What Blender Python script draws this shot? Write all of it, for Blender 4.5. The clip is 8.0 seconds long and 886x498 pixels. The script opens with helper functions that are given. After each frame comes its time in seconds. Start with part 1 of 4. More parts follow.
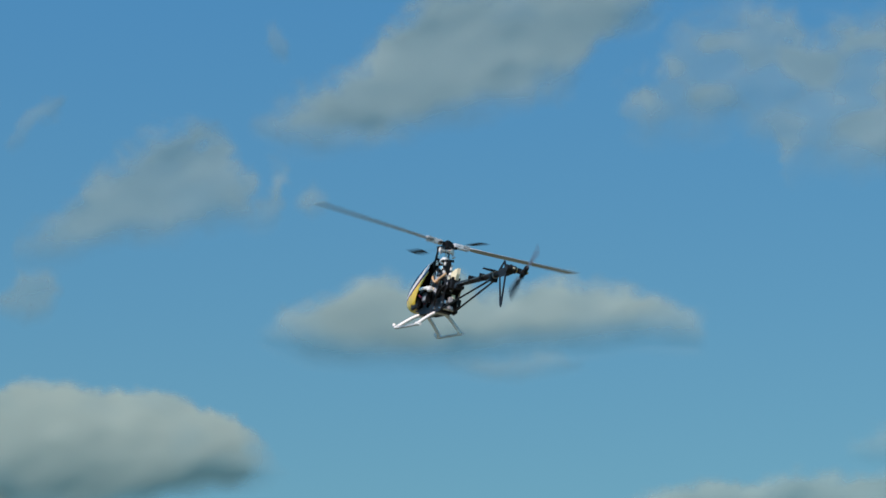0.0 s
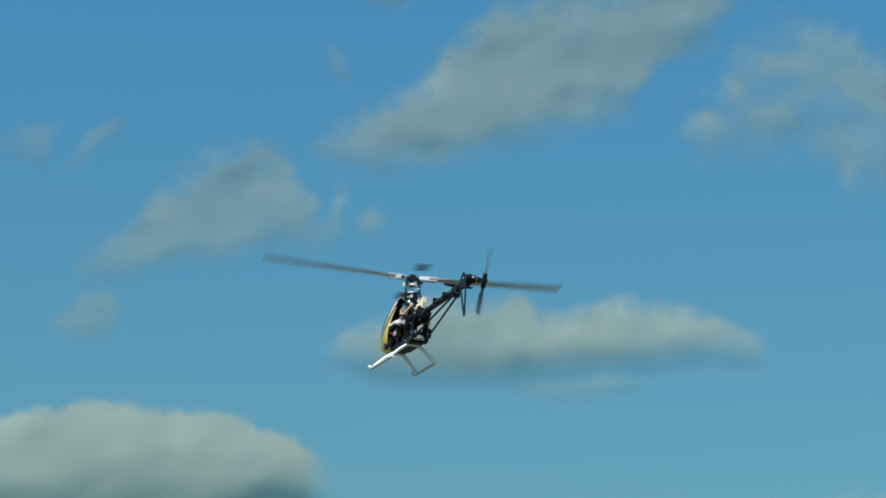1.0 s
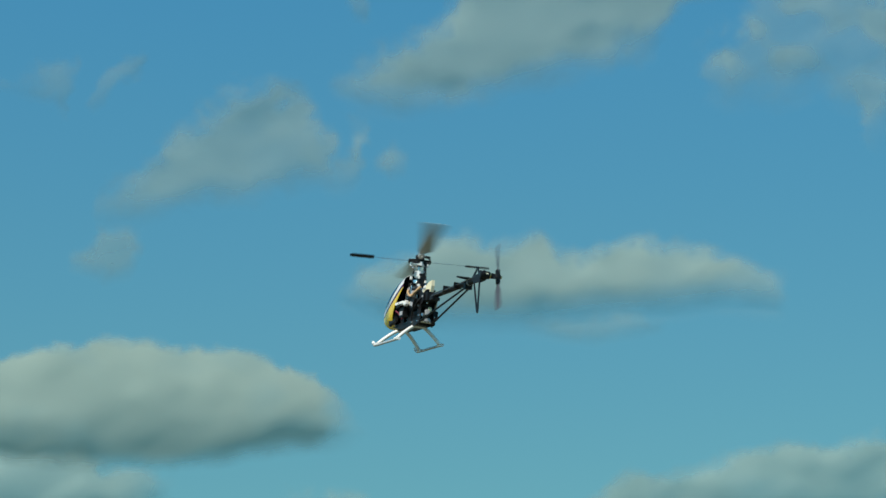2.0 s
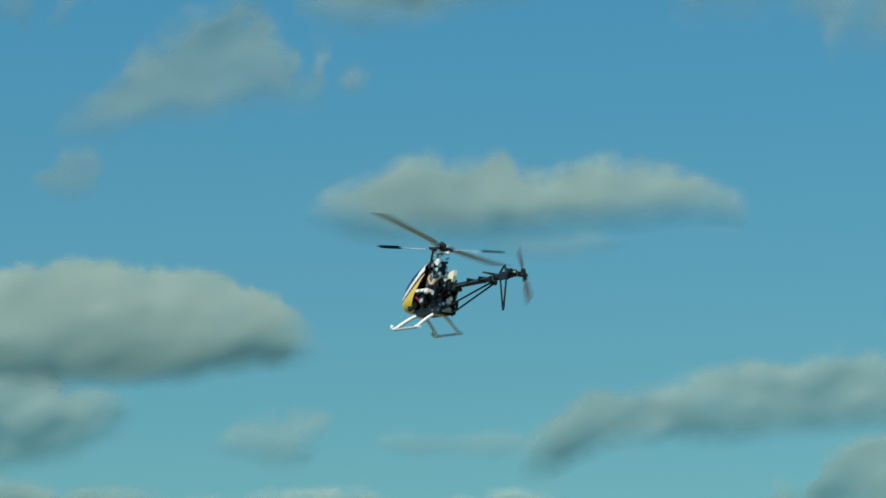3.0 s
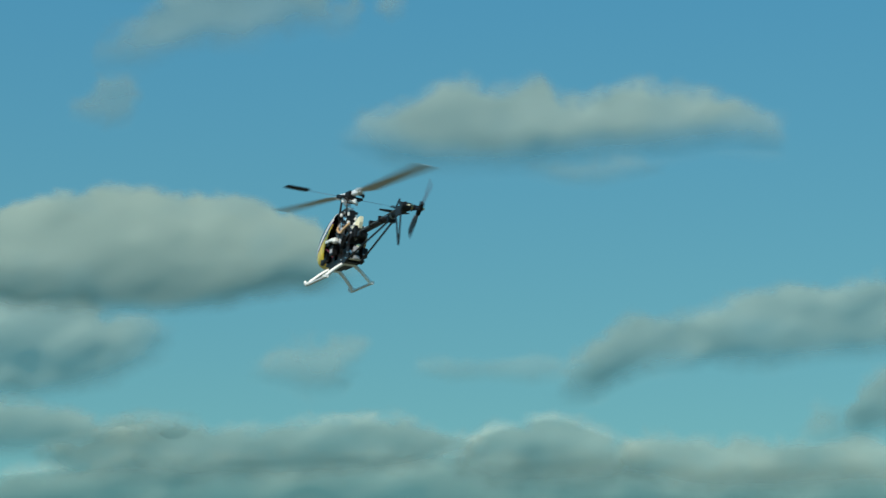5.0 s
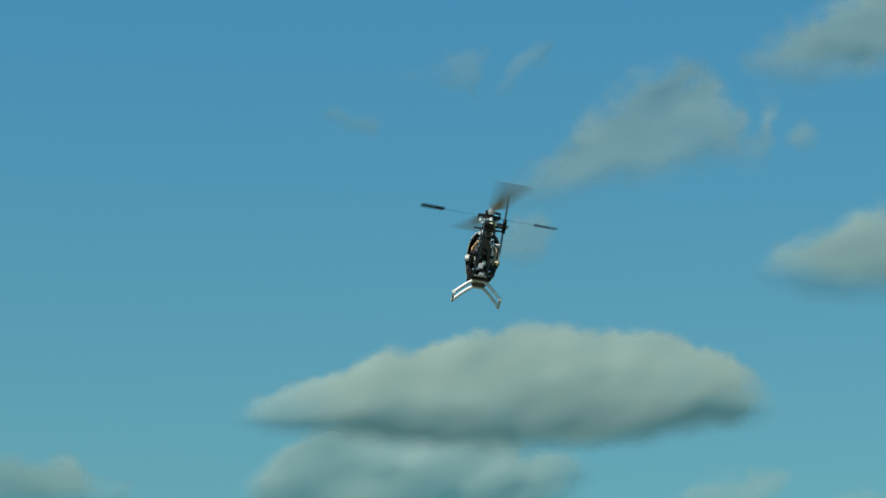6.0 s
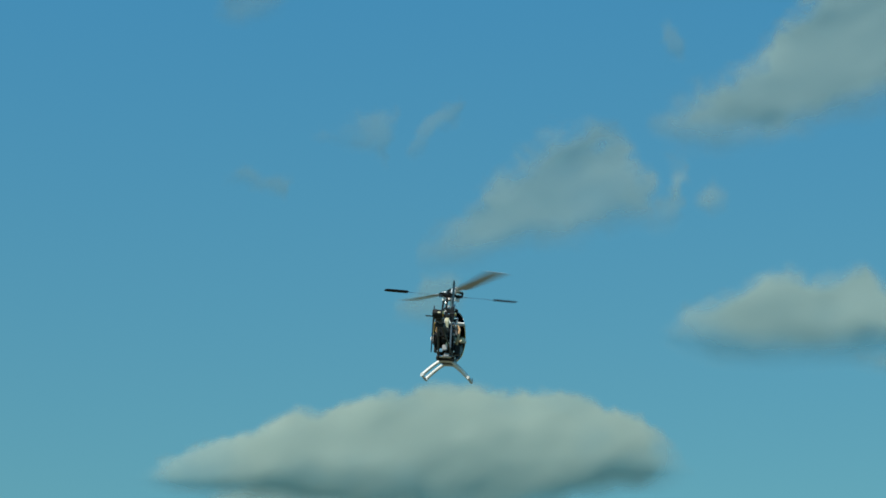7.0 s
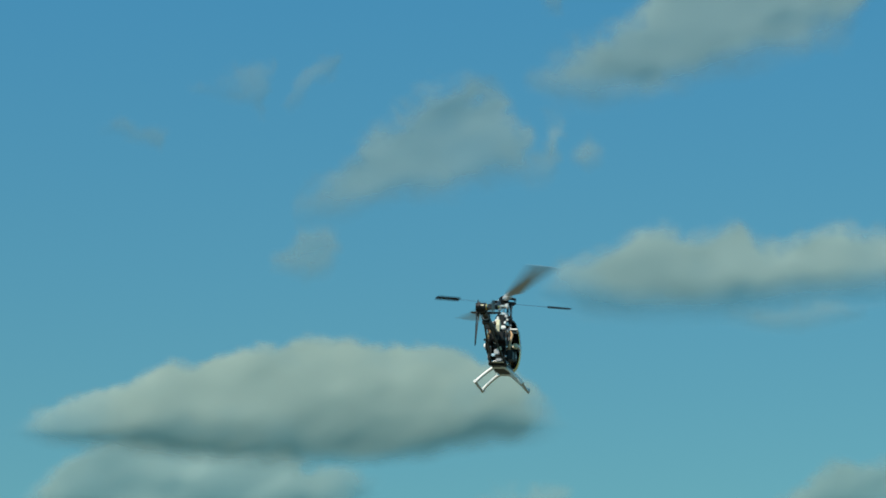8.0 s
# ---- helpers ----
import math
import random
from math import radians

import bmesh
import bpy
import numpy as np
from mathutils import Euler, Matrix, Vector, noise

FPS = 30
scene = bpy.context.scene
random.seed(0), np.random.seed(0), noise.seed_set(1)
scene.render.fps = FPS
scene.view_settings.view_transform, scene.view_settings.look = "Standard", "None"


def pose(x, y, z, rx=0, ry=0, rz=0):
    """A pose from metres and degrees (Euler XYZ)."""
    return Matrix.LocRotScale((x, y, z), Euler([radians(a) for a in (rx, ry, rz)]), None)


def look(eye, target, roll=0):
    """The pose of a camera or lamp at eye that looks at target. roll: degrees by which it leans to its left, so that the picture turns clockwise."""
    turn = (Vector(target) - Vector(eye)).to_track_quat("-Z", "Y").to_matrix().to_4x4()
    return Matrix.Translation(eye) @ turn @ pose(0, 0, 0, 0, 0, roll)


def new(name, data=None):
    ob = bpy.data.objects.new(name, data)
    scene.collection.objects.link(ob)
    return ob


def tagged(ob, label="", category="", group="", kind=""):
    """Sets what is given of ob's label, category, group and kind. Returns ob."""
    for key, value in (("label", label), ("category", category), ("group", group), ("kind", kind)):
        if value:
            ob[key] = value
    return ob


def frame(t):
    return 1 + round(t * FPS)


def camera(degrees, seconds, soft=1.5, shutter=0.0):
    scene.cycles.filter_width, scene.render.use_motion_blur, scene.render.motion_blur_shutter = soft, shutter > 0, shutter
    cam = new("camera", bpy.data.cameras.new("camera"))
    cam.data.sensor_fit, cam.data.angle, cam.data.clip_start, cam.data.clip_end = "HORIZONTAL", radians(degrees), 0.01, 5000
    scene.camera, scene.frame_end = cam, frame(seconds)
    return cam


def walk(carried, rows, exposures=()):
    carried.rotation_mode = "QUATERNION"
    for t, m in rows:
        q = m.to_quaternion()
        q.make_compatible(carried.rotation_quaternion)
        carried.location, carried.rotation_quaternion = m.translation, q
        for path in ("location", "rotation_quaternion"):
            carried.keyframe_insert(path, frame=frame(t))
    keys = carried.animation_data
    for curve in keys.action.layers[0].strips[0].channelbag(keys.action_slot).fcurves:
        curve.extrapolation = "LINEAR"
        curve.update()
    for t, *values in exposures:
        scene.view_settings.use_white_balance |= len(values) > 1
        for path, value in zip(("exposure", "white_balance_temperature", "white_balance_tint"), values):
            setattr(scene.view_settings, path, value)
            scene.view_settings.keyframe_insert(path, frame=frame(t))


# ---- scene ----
EYE = (0.0, 0.0, 1.6)


def view(az, el, roll):
    """The camera's pose at the eye for a bearing east of north, an elevation and a lean, all in degrees."""
    return pose(*EYE, 90 + el, 0, -az) @ pose(0, 0, 0, 0, 0, roll)


cam = camera(18.0, 8.0, soft=1.5, shutter=0.3)
walk(cam, [
    (0.0, view(3.212, 11.774, -0.185)),
    (0.5, view(2.045, 12.968, -0.064)),
    (0.8, view(1.783, 12.449, 0.107)),
    (1.0, view(1.955, 12.216, 0.222)),
    (1.2, view(1.638, 11.697, 0.316)),
    (2.3, view(1.633, 10.772, 0.589)),
    (2.5, view(2.036, 10.506, 0.589)),
    (2.7, view(2.223, 10.164, 0.354)),
    (3.0, view(2.329, 9.301, 0.157)),
    (3.2, view(2.457, 8.791, 0.167)),
    (3.5, view(3.095, 8.431, 0.284)),
    (4.0, view(5.016, 7.465, 0.338)),
    (4.2, view(5.201, 7.363, 0.351)),
    (5.3, view(-0.854, 8.417, -0.093)),
    (5.5, view(-2.689, 9.450, -0.093)),
    (5.7, view(-5.151, 10.309, -0.035)),
    (5.8, view(-6.196, 10.222, 0.004)),
    (6.0, view(-7.044, 10.533, 0.068)),
    (6.2, view(-6.632, 10.904, -0.037)),
    (6.5, view(-5.530, 11.605, -0.194)),
    (6.8, view(-5.314, 11.955, -0.063)),
    (7.0, view(-5.165, 11.774, -0.005)),
    (7.2, view(-4.744, 11.163, -0.002)),
    (7.3, view(-4.569, 11.111, -0.013)),
    (7.5, view(-4.425, 11.250, -0.019)),
    (7.8, view(-3.683, 11.285, -0.040)),
    (8.0, view(-2.577, 10.822, -0.053)),
], exposures=[
    (0.0, 0.40, 6550, 28), (0.6, 0.40, 6520, 23), (1.2, 0.40, 6500, 16), (2.3, 0.40, 6500, 10), (8.0, 0.40, 6500, 10),
])

# ---- world and sun ----
SUN_EL, SUN_AZ = 48.0, -140.0
SKY_LIFT = (1.1, 0.20)
LOW_AIR, HIGH_AIR = (0.47, 0.765, 0.50), (0.32, 0.875, 0.85)
world = bpy.data.worlds.new("world")
scene.world = world
world.use_nodes = True
wn, wl = world.node_tree.nodes, world.node_tree.links
sky = wn.new("ShaderNodeTexSky")
sky.sky_type = "NISHITA"
sky.sun_disc = False
sky.sun_elevation, sky.sun_rotation = radians(SUN_EL), radians(SUN_AZ)
sky.air_density, sky.dust_density, sky.ozone_density, sky.altitude = 1.0, 0.6, 2.2, 50
# clear blue air: the pale haze lies low, so the view's strip of sky is taken from a little higher up
tc = wn.new("ShaderNodeTexCoord")
lift = wn.new("ShaderNodeMapping")
lift.inputs["Scale"].default_value, lift.inputs["Location"].default_value = (1, 1, SKY_LIFT[0]), (0, 0, SKY_LIFT[1])
wl.new(tc.outputs["Generated"], lift.inputs[0])
wl.new(lift.outputs[0], sky.inputs[0])
air = wn.new("ShaderNodeMix")
air.data_type, air.blend_type = "RGBA", "MULTIPLY"
air.inputs[0].default_value = 1.0
up, hue = wn.new("ShaderNodeSeparateXYZ"), wn.new("ShaderNodeMix")
height = wn.new("ShaderNodeMapRange")
height.inputs[1].default_value, height.inputs[2].default_value = 0.05, 0.30
hue.data_type = "RGBA"
hue.inputs[6].default_value, hue.inputs[7].default_value = (*LOW_AIR, 1), (*HIGH_AIR, 1)
wl.new(tc.outputs["Generated"], up.inputs[0])
wl.new(up.outputs[2], height.inputs[0])
wl.new(height.outputs[0], hue.inputs[0])
wl.new(hue.outputs[2], air.inputs[7])
wl.new(sky.outputs[0], air.inputs[6])
wl.new(air.outputs[2], wn["Background"].inputs[0])
wn["Background"].inputs[1].default_value = 0.14
sun_way = Vector((math.sin(radians(SUN_AZ)) * math.cos(radians(SUN_EL)), math.cos(radians(SUN_AZ)) * math.cos(radians(SUN_EL)), math.sin(radians(SUN_EL))))
lamp = bpy.data.lights.new("sun", "SUN")
lamp.energy, lamp.angle, lamp.color = 3.4, radians(0.53), (1.0, 0.91, 0.76)
sun = new("sun", lamp)
sun.matrix_world = look(sun_way * 60, (0, 0, 0))


# ---- materials ----
def material(name, colour, rough=0.5, metal=0.0, vary=0.15, scale=60.0, bump=0.0, colour2=None, coat=0.0, spec=0.5):
    """A surface with mottled colour, mottled gloss and fine relief, at the scale of the thing's own space."""
    m = bpy.data.materials.new(name)
    m.use_nodes = True
    n, l = m.node_tree.nodes, m.node_tree.links
    b = n["Principled BSDF"]
    tc = n.new("ShaderNodeTexCoord")
    big, fine = n.new("ShaderNodeTexNoise"), n.new("ShaderNodeTexNoise")
    big.inputs["Scale"].default_value, fine.inputs["Scale"].default_value = scale, scale * 9
    big.inputs["Detail"].default_value = fine.inputs["Detail"].default_value = 4
    for q in (big, fine):
        l.new(tc.outputs["Object"], q.inputs["Vector"])
    ramp = n.new("ShaderNodeMix")
    ramp.data_type = "RGBA"
    c2 = colour2 or tuple(c * (1 - vary) for c in colour)
    ramp.inputs[6].default_value, ramp.inputs[7].default_value = (*c2, 1), (*colour, 1)
    mid = n.new("ShaderNodeMath")
    mid.operation = "MULTIPLY_ADD"
    mid.inputs[1].default_value, mid.inputs[2].default_value = 0.4, 0.0
    l.new(fine.outputs[0], mid.inputs[0])
    tot = n.new("ShaderNodeMath")
    tot.operation = "MULTIPLY_ADD"
    tot.inputs[1].default_value = 0.8
    tot.use_clamp = True
    l.new(big.outputs[0], tot.inputs[0])
    l.new(mid.outputs[0], tot.inputs[2])
    l.new(tot.outputs[0], ramp.inputs[0])
    l.new(ramp.outputs[2], b.inputs["Base Color"])
    rr = n.new("ShaderNodeMapRange")
    rr.inputs[3].default_value, rr.inputs[4].default_value = max(rough - 0.1, 0.03), min(rough + 0.1, 1)
    l.new(fine.outputs[0], rr.inputs[0])
    l.new(rr.outputs[0], b.inputs["Roughness"])
    b.inputs["Metallic"].default_value = metal
    b.inputs["Coat Weight"].default_value, b.inputs["Specular IOR Level"].default_value = coat, spec
    if bump:
        bp = n.new("ShaderNodeBump")
        bp.inputs["Strength"].default_value, bp.inputs["Distance"].default_value = bump, 0.0006
        l.new(fine.outputs[0], bp.inputs["Height"])
        l.new(bp.outputs[0], b.inputs["Normal"])
    return m


CARBON = material("carbon_black", (0.012, 0.012, 0.014), 0.45, 0.0, 0.5, 90, 0.15, spec=0.3)
BLACK = material("black_plastic", (0.011, 0.011, 0.012), 0.5, 0.0, 0.4, 70, 0.2, spec=0.3)
WHITE = material("white_nylon", (0.82, 0.82, 0.80), 0.42, 0.0, 0.06, 40, 0.1)
PAINT_W = material("white_gelcoat", (0.82, 0.81, 0.79), 0.22, 0.0, 0.05, 25, coat=0.5)
PAINT_Y = material("yellow_gelcoat", (0.83, 0.56, 0.03), 0.22, 0.0, 0.08, 25, coat=0.5)
PAINT_P = material("maroon_stripe", (0.10, 0.012, 0.045), 0.25, 0.0, 0.2, 25, coat=0.5)
GLAZE = material("black_window_decal", (0.012, 0.014, 0.02), 0.12, 0.0, 0.3, 25, coat=0.5)
ALU = material("silver_aluminium", (0.78, 0.78, 0.78), 0.25, 1.0, 0.1, 80, 0.1)
TUBE = material("dull_aluminium_tube", (0.58, 0.59, 0.60), 0.42, 0.3, 0.15, 60, 0.1)
SATIN = material("satin_silver", (0.88, 0.88, 0.88), 0.42, 0.35, 0.05, 80, 0.1)
STEEL = material("steel_rod", (0.50, 0.50, 0.52), 0.22, 1.0, 0.15, 80)
BRASS = material("brass_fitting", (0.72, 0.52, 0.22), 0.3, 1.0, 0.15, 80)
CREAM = material("cream_plastic", (0.80, 0.74, 0.52), 0.5, 0.0, 0.08, 60, 0.1)
ORANGE = material("orange_wire", (0.56, 0.36, 0.19), 0.5, 0.0, 0.15, 60)
REDWIRE = material("red_wire", (0.22, 0.03, 0.06), 0.5, 0.0, 0.2, 60)
LABEL = material("silver_sticker", (0.40, 0.40, 0.42), 0.4, 0.0, 0.1, 60)
BLADE = material("grey_blade", (0.46, 0.51, 0.53), 0.45, 0.0, 0.25, 30, 0.1, coat=0.2)
ROOT = material("pale_blade_root", (0.50, 0.53, 0.54), 0.4, 0.0, 0.2, 30)
PADDLE = material("black_paddle", (0.012, 0.013, 0.015), 0.6, 0.0, 0.3, 60, spec=0.2)
TAILB = material("dark_tail_blade", (0.085, 0.095, 0.12), 0.4, 0.0, 0.3, 60)


# ---- mesh helpers ----
def part(name, bm, mat, parent=None, label="", smooth=False):
    """Link a bmesh as one mesh object under a thing or a part."""
    me = bpy.data.meshes.new(name)
    bmesh.ops.recalc_face_normals(bm, faces=bm.faces)
    for fc in bm.faces:
        fc.smooth = smooth
    bm.to_mesh(me)
    bm.free()
    me.materials.append(mat)
    ob = new(name, me)
    if parent:
        ob.parent = parent
    if label:
        ob["label"] = label
    return ob


def add_box(bm, c, size, turn=(0, 0, 0), bevel=0.0008):
    r = bmesh.ops.create_cube(bm, size=1, matrix=Matrix.LocRotScale(c, Euler([radians(a) for a in turn]), size))
    if bevel:
        es = list({e for v in r["verts"] for e in v.link_edges})
        bmesh.ops.bevel(bm, geom=es, offset=bevel, segments=2, affect="EDGES")


def add_rod(bm, a, b, r, r2=None, n=12):
    a, b = Vector(a), Vector(b)
    d = b - a
    m = Matrix.Translation((a + b) / 2) @ d.to_track_quat("Z", "Y").to_matrix().to_4x4()
    bmesh.ops.create_cone(bm, cap_ends=True, segments=n, radius1=r, radius2=r if r2 is None else r2, depth=d.length, matrix=m)


def add_tube(bm, pts, r, n=10, flat=1.0):
    """A round or flattened bar along a smooth run of points."""
    pts = [Vector(p) for p in pts]
    run = []
    for i in range(len(pts) - 1):
        p0, p1, p2, p3 = pts[max(i - 1, 0)], pts[i], pts[i + 1], pts[min(i + 2, len(pts) - 1)]
        for k in range(5):
            s = k / 5
            run.append(0.5 * ((2 * p1) + (p2 - p0) * s + (2 * p0 - 5 * p1 + 4 * p2 - p3) * s * s + (3 * p1 - p0 - 3 * p2 + p3) * s ** 3))
    run.append(pts[-1])
    rings = []
    for i, p in enumerate(run):
        d = (run[min(i + 1, len(run) - 1)] - run[max(i - 1, 0)]).normalized()
        side = Vector((1, 0, 0)) if abs(d.x) < 0.8 else Vector((0, 1, 0))
        u = d.cross(side).normalized()
        w = u.cross(d).normalized()
        rings.append([bm.verts.new(p + (u * math.cos(6.2832 * k / n) + w * math.sin(6.2832 * k / n) * flat) * r) for k in range(n)])
    for a, b in zip(rings, rings[1:]):
        for k in range(n):
            bm.faces.new((a[k], a[(k + 1) % n], b[(k + 1) % n], b[k]))
    bm.faces.new(rings[0])
    bm.faces.new(rings[-1][::-1])


def add_plate(bm, outline, y, thick, holes=()):
    """A plate in the x, z plane, centred at y; its holes are outlines too."""
    loops = [outline, *holes]
    edges = []
    for lp in loops:
        vs = [bm.verts.new((x, y - thick / 2, z)) for x, z in lp]
        edges += [bm.edges.new((vs[i], vs[(i + 1) % len(vs)])) for i in range(len(vs))]
    made = bmesh.ops.triangle_fill(bm, use_beauty=True, use_dissolve=False, edges=edges)
    faces = [g for g in made["geom"] if isinstance(g, bmesh.types.BMFace)]
    ext = bmesh.ops.extrude_face_region(bm, geom=faces)
    bmesh.ops.translate(bm, vec=(0, thick, 0), verts=[g for g in ext["geom"] if isinstance(g, bmesh.types.BMVert)])


def bmesh_of(make, *rows):
    bm = bmesh.new()
    for row in rows:
        make(bm, *row)
    return bm


# ---- ground ----
def build_ground():
    bm = bmesh.new()
    n, size = 48, 4200.0
    vs = []
    for i in range(n + 1):
        for j in range(n + 1):
            x, y = ((2 * i / n - 1) ** 3) * size, ((2 * j / n - 1) ** 3) * size
            far = min(1.0, math.hypot(x, y) / 40)
            vs.append(bm.verts.new((x, y, far * (0.25 * noise.noise((x * 0.02, y * 0.02, 0)) - 0.1))))
    for i in range(n):
        for j in range(n):
            a = i * (n + 1) + j
            bm.faces.new((vs[a], vs[a + n + 1], vs[a + n + 2], vs[a + 1]))
    # never in view: its tan is chosen to bounce warm light under the clouds
    m = material("bounce_tan_ground", (0.100, 0.100, 0.055), 0.9, 0.0, 0.3, 0.35, 0.0, colour2=(0.072, 0.074, 0.036))
    g = part("ground", bm, m, smooth=True)
    tagged(g, "unseen ground, tan to bounce warm light upwards", "ground", kind="structure")


build_ground()


# ---- clouds ----
def hash_grid(ix, iy, seed):
    h = (ix * 374761393 + iy * 668265263 + seed * 982451653) & 0xFFFFFFFF
    h = ((h ^ (h >> 13)) * 1274126177) & 0xFFFFFFFF
    return ((h ^ (h >> 16)) & 0xFFFF) / 65535.0


def fbm(x, y, seed, octaves=6):
    """Layered value noise, 0 to 1, on arrays."""
    total, amp, norm = np.zeros_like(x), 1.0, 0.0
    for o in range(octaves):
        ix, iy = np.floor(x).astype(np.int64), np.floor(y).astype(np.int64)
        fx, fy = x - ix, y - iy
        fx, fy = fx * fx * fx * (fx * (fx * 6 - 15) + 10), fy * fy * fy * (fy * (fy * 6 - 15) + 10)
        a, b = hash_grid(ix, iy, seed + o), hash_grid(ix + 1, iy, seed + o)
        c, d = hash_grid(ix, iy + 1, seed + o), hash_grid(ix + 1, iy + 1, seed + o)
        total += amp * (a + (b - a) * fx + (c - a) * fy + (a - b - c + d) * fx * fy)
        norm += amp
        amp *= 0.52
        x, y = x * 1.62 + y * 1.22 + 17.3, y * 1.62 - x * 1.22 - 9.1
    return total / norm


def cloud_material(name, opacity):
    """Vapour: scatters light back and lets some through, as dense as the cloud is thick there."""
    m = bpy.data.materials.new(name)
    m.use_nodes = True
    n, l = m.node_tree.nodes, m.node_tree.links
    n.remove(n["Principled BSDF"])
    out = n["Material Output"]
    at = n.new("ShaderNodeAttribute")
    at.attribute_name = "thickness"
    dense = n.new("ShaderNodeMath")
    dense.operation = "MULTIPLY"
    dense.inputs[1].default_value = opacity
    l.new(at.outputs["Fac"], dense.inputs[0])
    df, tl, tr = n.new("ShaderNodeBsdfDiffuse"), n.new("ShaderNodeBsdfTranslucent"), n.new("ShaderNodeBsdfTransparent")
    for q in (df, tl):
        q.inputs[0].default_value = (*CLOUD_TONE, 1)
    mx, al = n.new("ShaderNodeMixShader"), n.new("ShaderNodeMixShader")
    mx.inputs[0].default_value = 0.36
    l.new(df.outputs[0], mx.inputs[1])
    l.new(tl.outputs[0], mx.inputs[2])
    l.new(dense.outputs[0], al.inputs[0])
    l.new(tr.outputs[0], al.inputs[1])
    l.new(mx.outputs[0], al.inputs[2])
    l.new(al.outputs[0], out.inputs[0])
    return m


CLOUD_TONE = (0.475, 0.56, 0.49)
FULL = cloud_material("cumulus", 0.88)
PALE = cloud_material("pale_cumulus", 0.78)
MIST = cloud_material("misty_cloud", 0.40)
THIN = cloud_material("thin_cumulus", 0.58)
BANK = cloud_material("soft_cloud_bank", 0.70)
LOW = cloud_material("low_grey_cloud", 0.66)
VEIL = cloud_material("wispy_cloud", 0.30)


def sky_point(az, el, far):
    az, el = np.radians(az), np.radians(el)
    return np.stack([np.sin(az) * np.cos(el) * far, np.cos(az) * np.cos(el) * far, np.sin(el) * far + EYE[2]], -1)


def ease(v):
    v = np.clip(v, 0, 1)
    return v * v * (3 - 2 * v)


def build_cloud(label, mat, crown, foot, seed, far, soft, fray, bulge, lip, ends, holes=0.0, relief=0.12, step=0.045):
    """A cloud as a closed lens of vapour between a crown line and a foot line (bearing and elevation, in degrees), both frayed by
    billows. soft: how far crown and foot fade; bulge: how far crown and belly round off; lip: where the belly hangs furthest out;
    ends: the length over which the two ends round off, and how far; holes: how broken it is; relief: how deep its billows are."""
    lo_a, hi_a = crown[0][0] - 0.3, crown[-1][0] + 0.3
    lo_e, hi_e = min(e for _, e in foot) - 0.7, max(e for _, e in crown) + 0.7
    na, ne = int((hi_a - lo_a) / step) + 1, int((hi_e - lo_e) / step) + 1
    A, E = np.meshgrid(np.linspace(lo_a, hi_a, na), np.linspace(lo_e, hi_e, ne))
    warp_a = (fbm(A * 1.5, E * 1.9, seed + 40, 3) - 0.5) * fray * 1.6
    warp_e = (fbm(A * 1.7 + 31, E * 2.1, seed + 60, 4) - 0.5) * fray * 1.3
    curl = 1 - np.abs(2 * fbm(A * 2.2, E * 2.4, seed + 90, 2) - 1)
    Aw, Ew = A + warp_a, E + warp_e
    top = np.interp(Aw, [p[0] for p in crown], [p[1] for p in crown]) + 0.45 * fray * (curl - 0.65)
    low = np.interp(Aw, [p[0] for p in foot], [p[1] for p in foot])
    near_end = np.minimum(Aw - crown[0][0], crown[-1][0] - Aw)
    thick = ease((top - Ew) / soft[0] + 0.42) * ease((E + 0.5 * warp_e - low) / soft[1] + 0.38) * ease(near_end / (0.5 * ends[0]) + 0.1)
    rim = np.minimum.reduce([A - lo_a, hi_a - A, E - lo_e, hi_e - E])
    thick = thick * ease(rim / 0.25)
    mottle = fbm(A * 1.0 + 7, E * 1.5, seed + 120, 2)
    thick = thick * (1 - holes * ease((0.68 - mottle) / 0.42)) * (0.86 + 0.28 * mottle)
    # thin ends let the sky through
    thick = np.clip(thick * (0.30 + 0.70 * ease((top - low) / min(1.6, 0.75 * float((top - low).max())))), 0, 1)
    # the front: rounded crown, hanging belly, rounded ends, billows on all of it
    line = np.linspace(lo_a, hi_a, na)
    width = int(0.9 / step) | 1
    bell = np.hanning(width + 2)[1:-1]
    smooth_top, smooth_low = (np.convolve(np.pad(np.interp(line, [p[0] for p in run], [p[1] for p in run]), width // 2, mode="edge"), bell / bell.sum(), mode="valid")
                              for run in (crown, foot))
    tall = np.maximum(smooth_top - smooth_low, 0.2)
    up = np.clip((E + 0.12 * (fbm(A * 0.8, E * 0.3, seed + 70, 2) - 0.5) - smooth_low) / tall, -0.15, 1.15)
    belly = np.where(up > lip, -bulge[0] * ((up - lip) / (1 - lip)) ** 2, -bulge[1] * ((lip - up) / lip) ** 2)
    round_off = ends[1] * (np.clip(1 - (A - lo_a) / ends[0], 0, 1) ** 2 + np.clip(1 - (hi_a - A) / ends[0], 0, 1) ** 2)
    billow = relief * (fbm(A * 0.8, E * 1.0, seed, 2) - 0.5)
    unit = math.radians(1) * far
    out = unit * (np.minimum(tall, 1.6) * belly - round_off + billow)
    deep = unit * 0.45 * tall * np.sqrt(thick)
    front, back = sky_point(A, E, far - out), sky_point(A, E, far - out + deep)
    keep = thick > 0.003
    cell = keep[:-1, :-1] | keep[1:, :-1] | keep[:-1, 1:] | keep[1:, 1:]
    iy, ix = np.nonzero(cell)
    quad = np.stack([iy * na + ix, iy * na + ix + 1, (iy + 1) * na + ix + 1, (iy + 1) * na + ix], 1)
    # the two faces of the lens share their rim; the far face is clear air
    shared = (~keep).ravel()
    behind = np.where(shared, np.arange(na * ne), np.arange(na * ne) + na * ne)
    quads = np.concatenate([quad, behind[quad[:, ::-1]]])
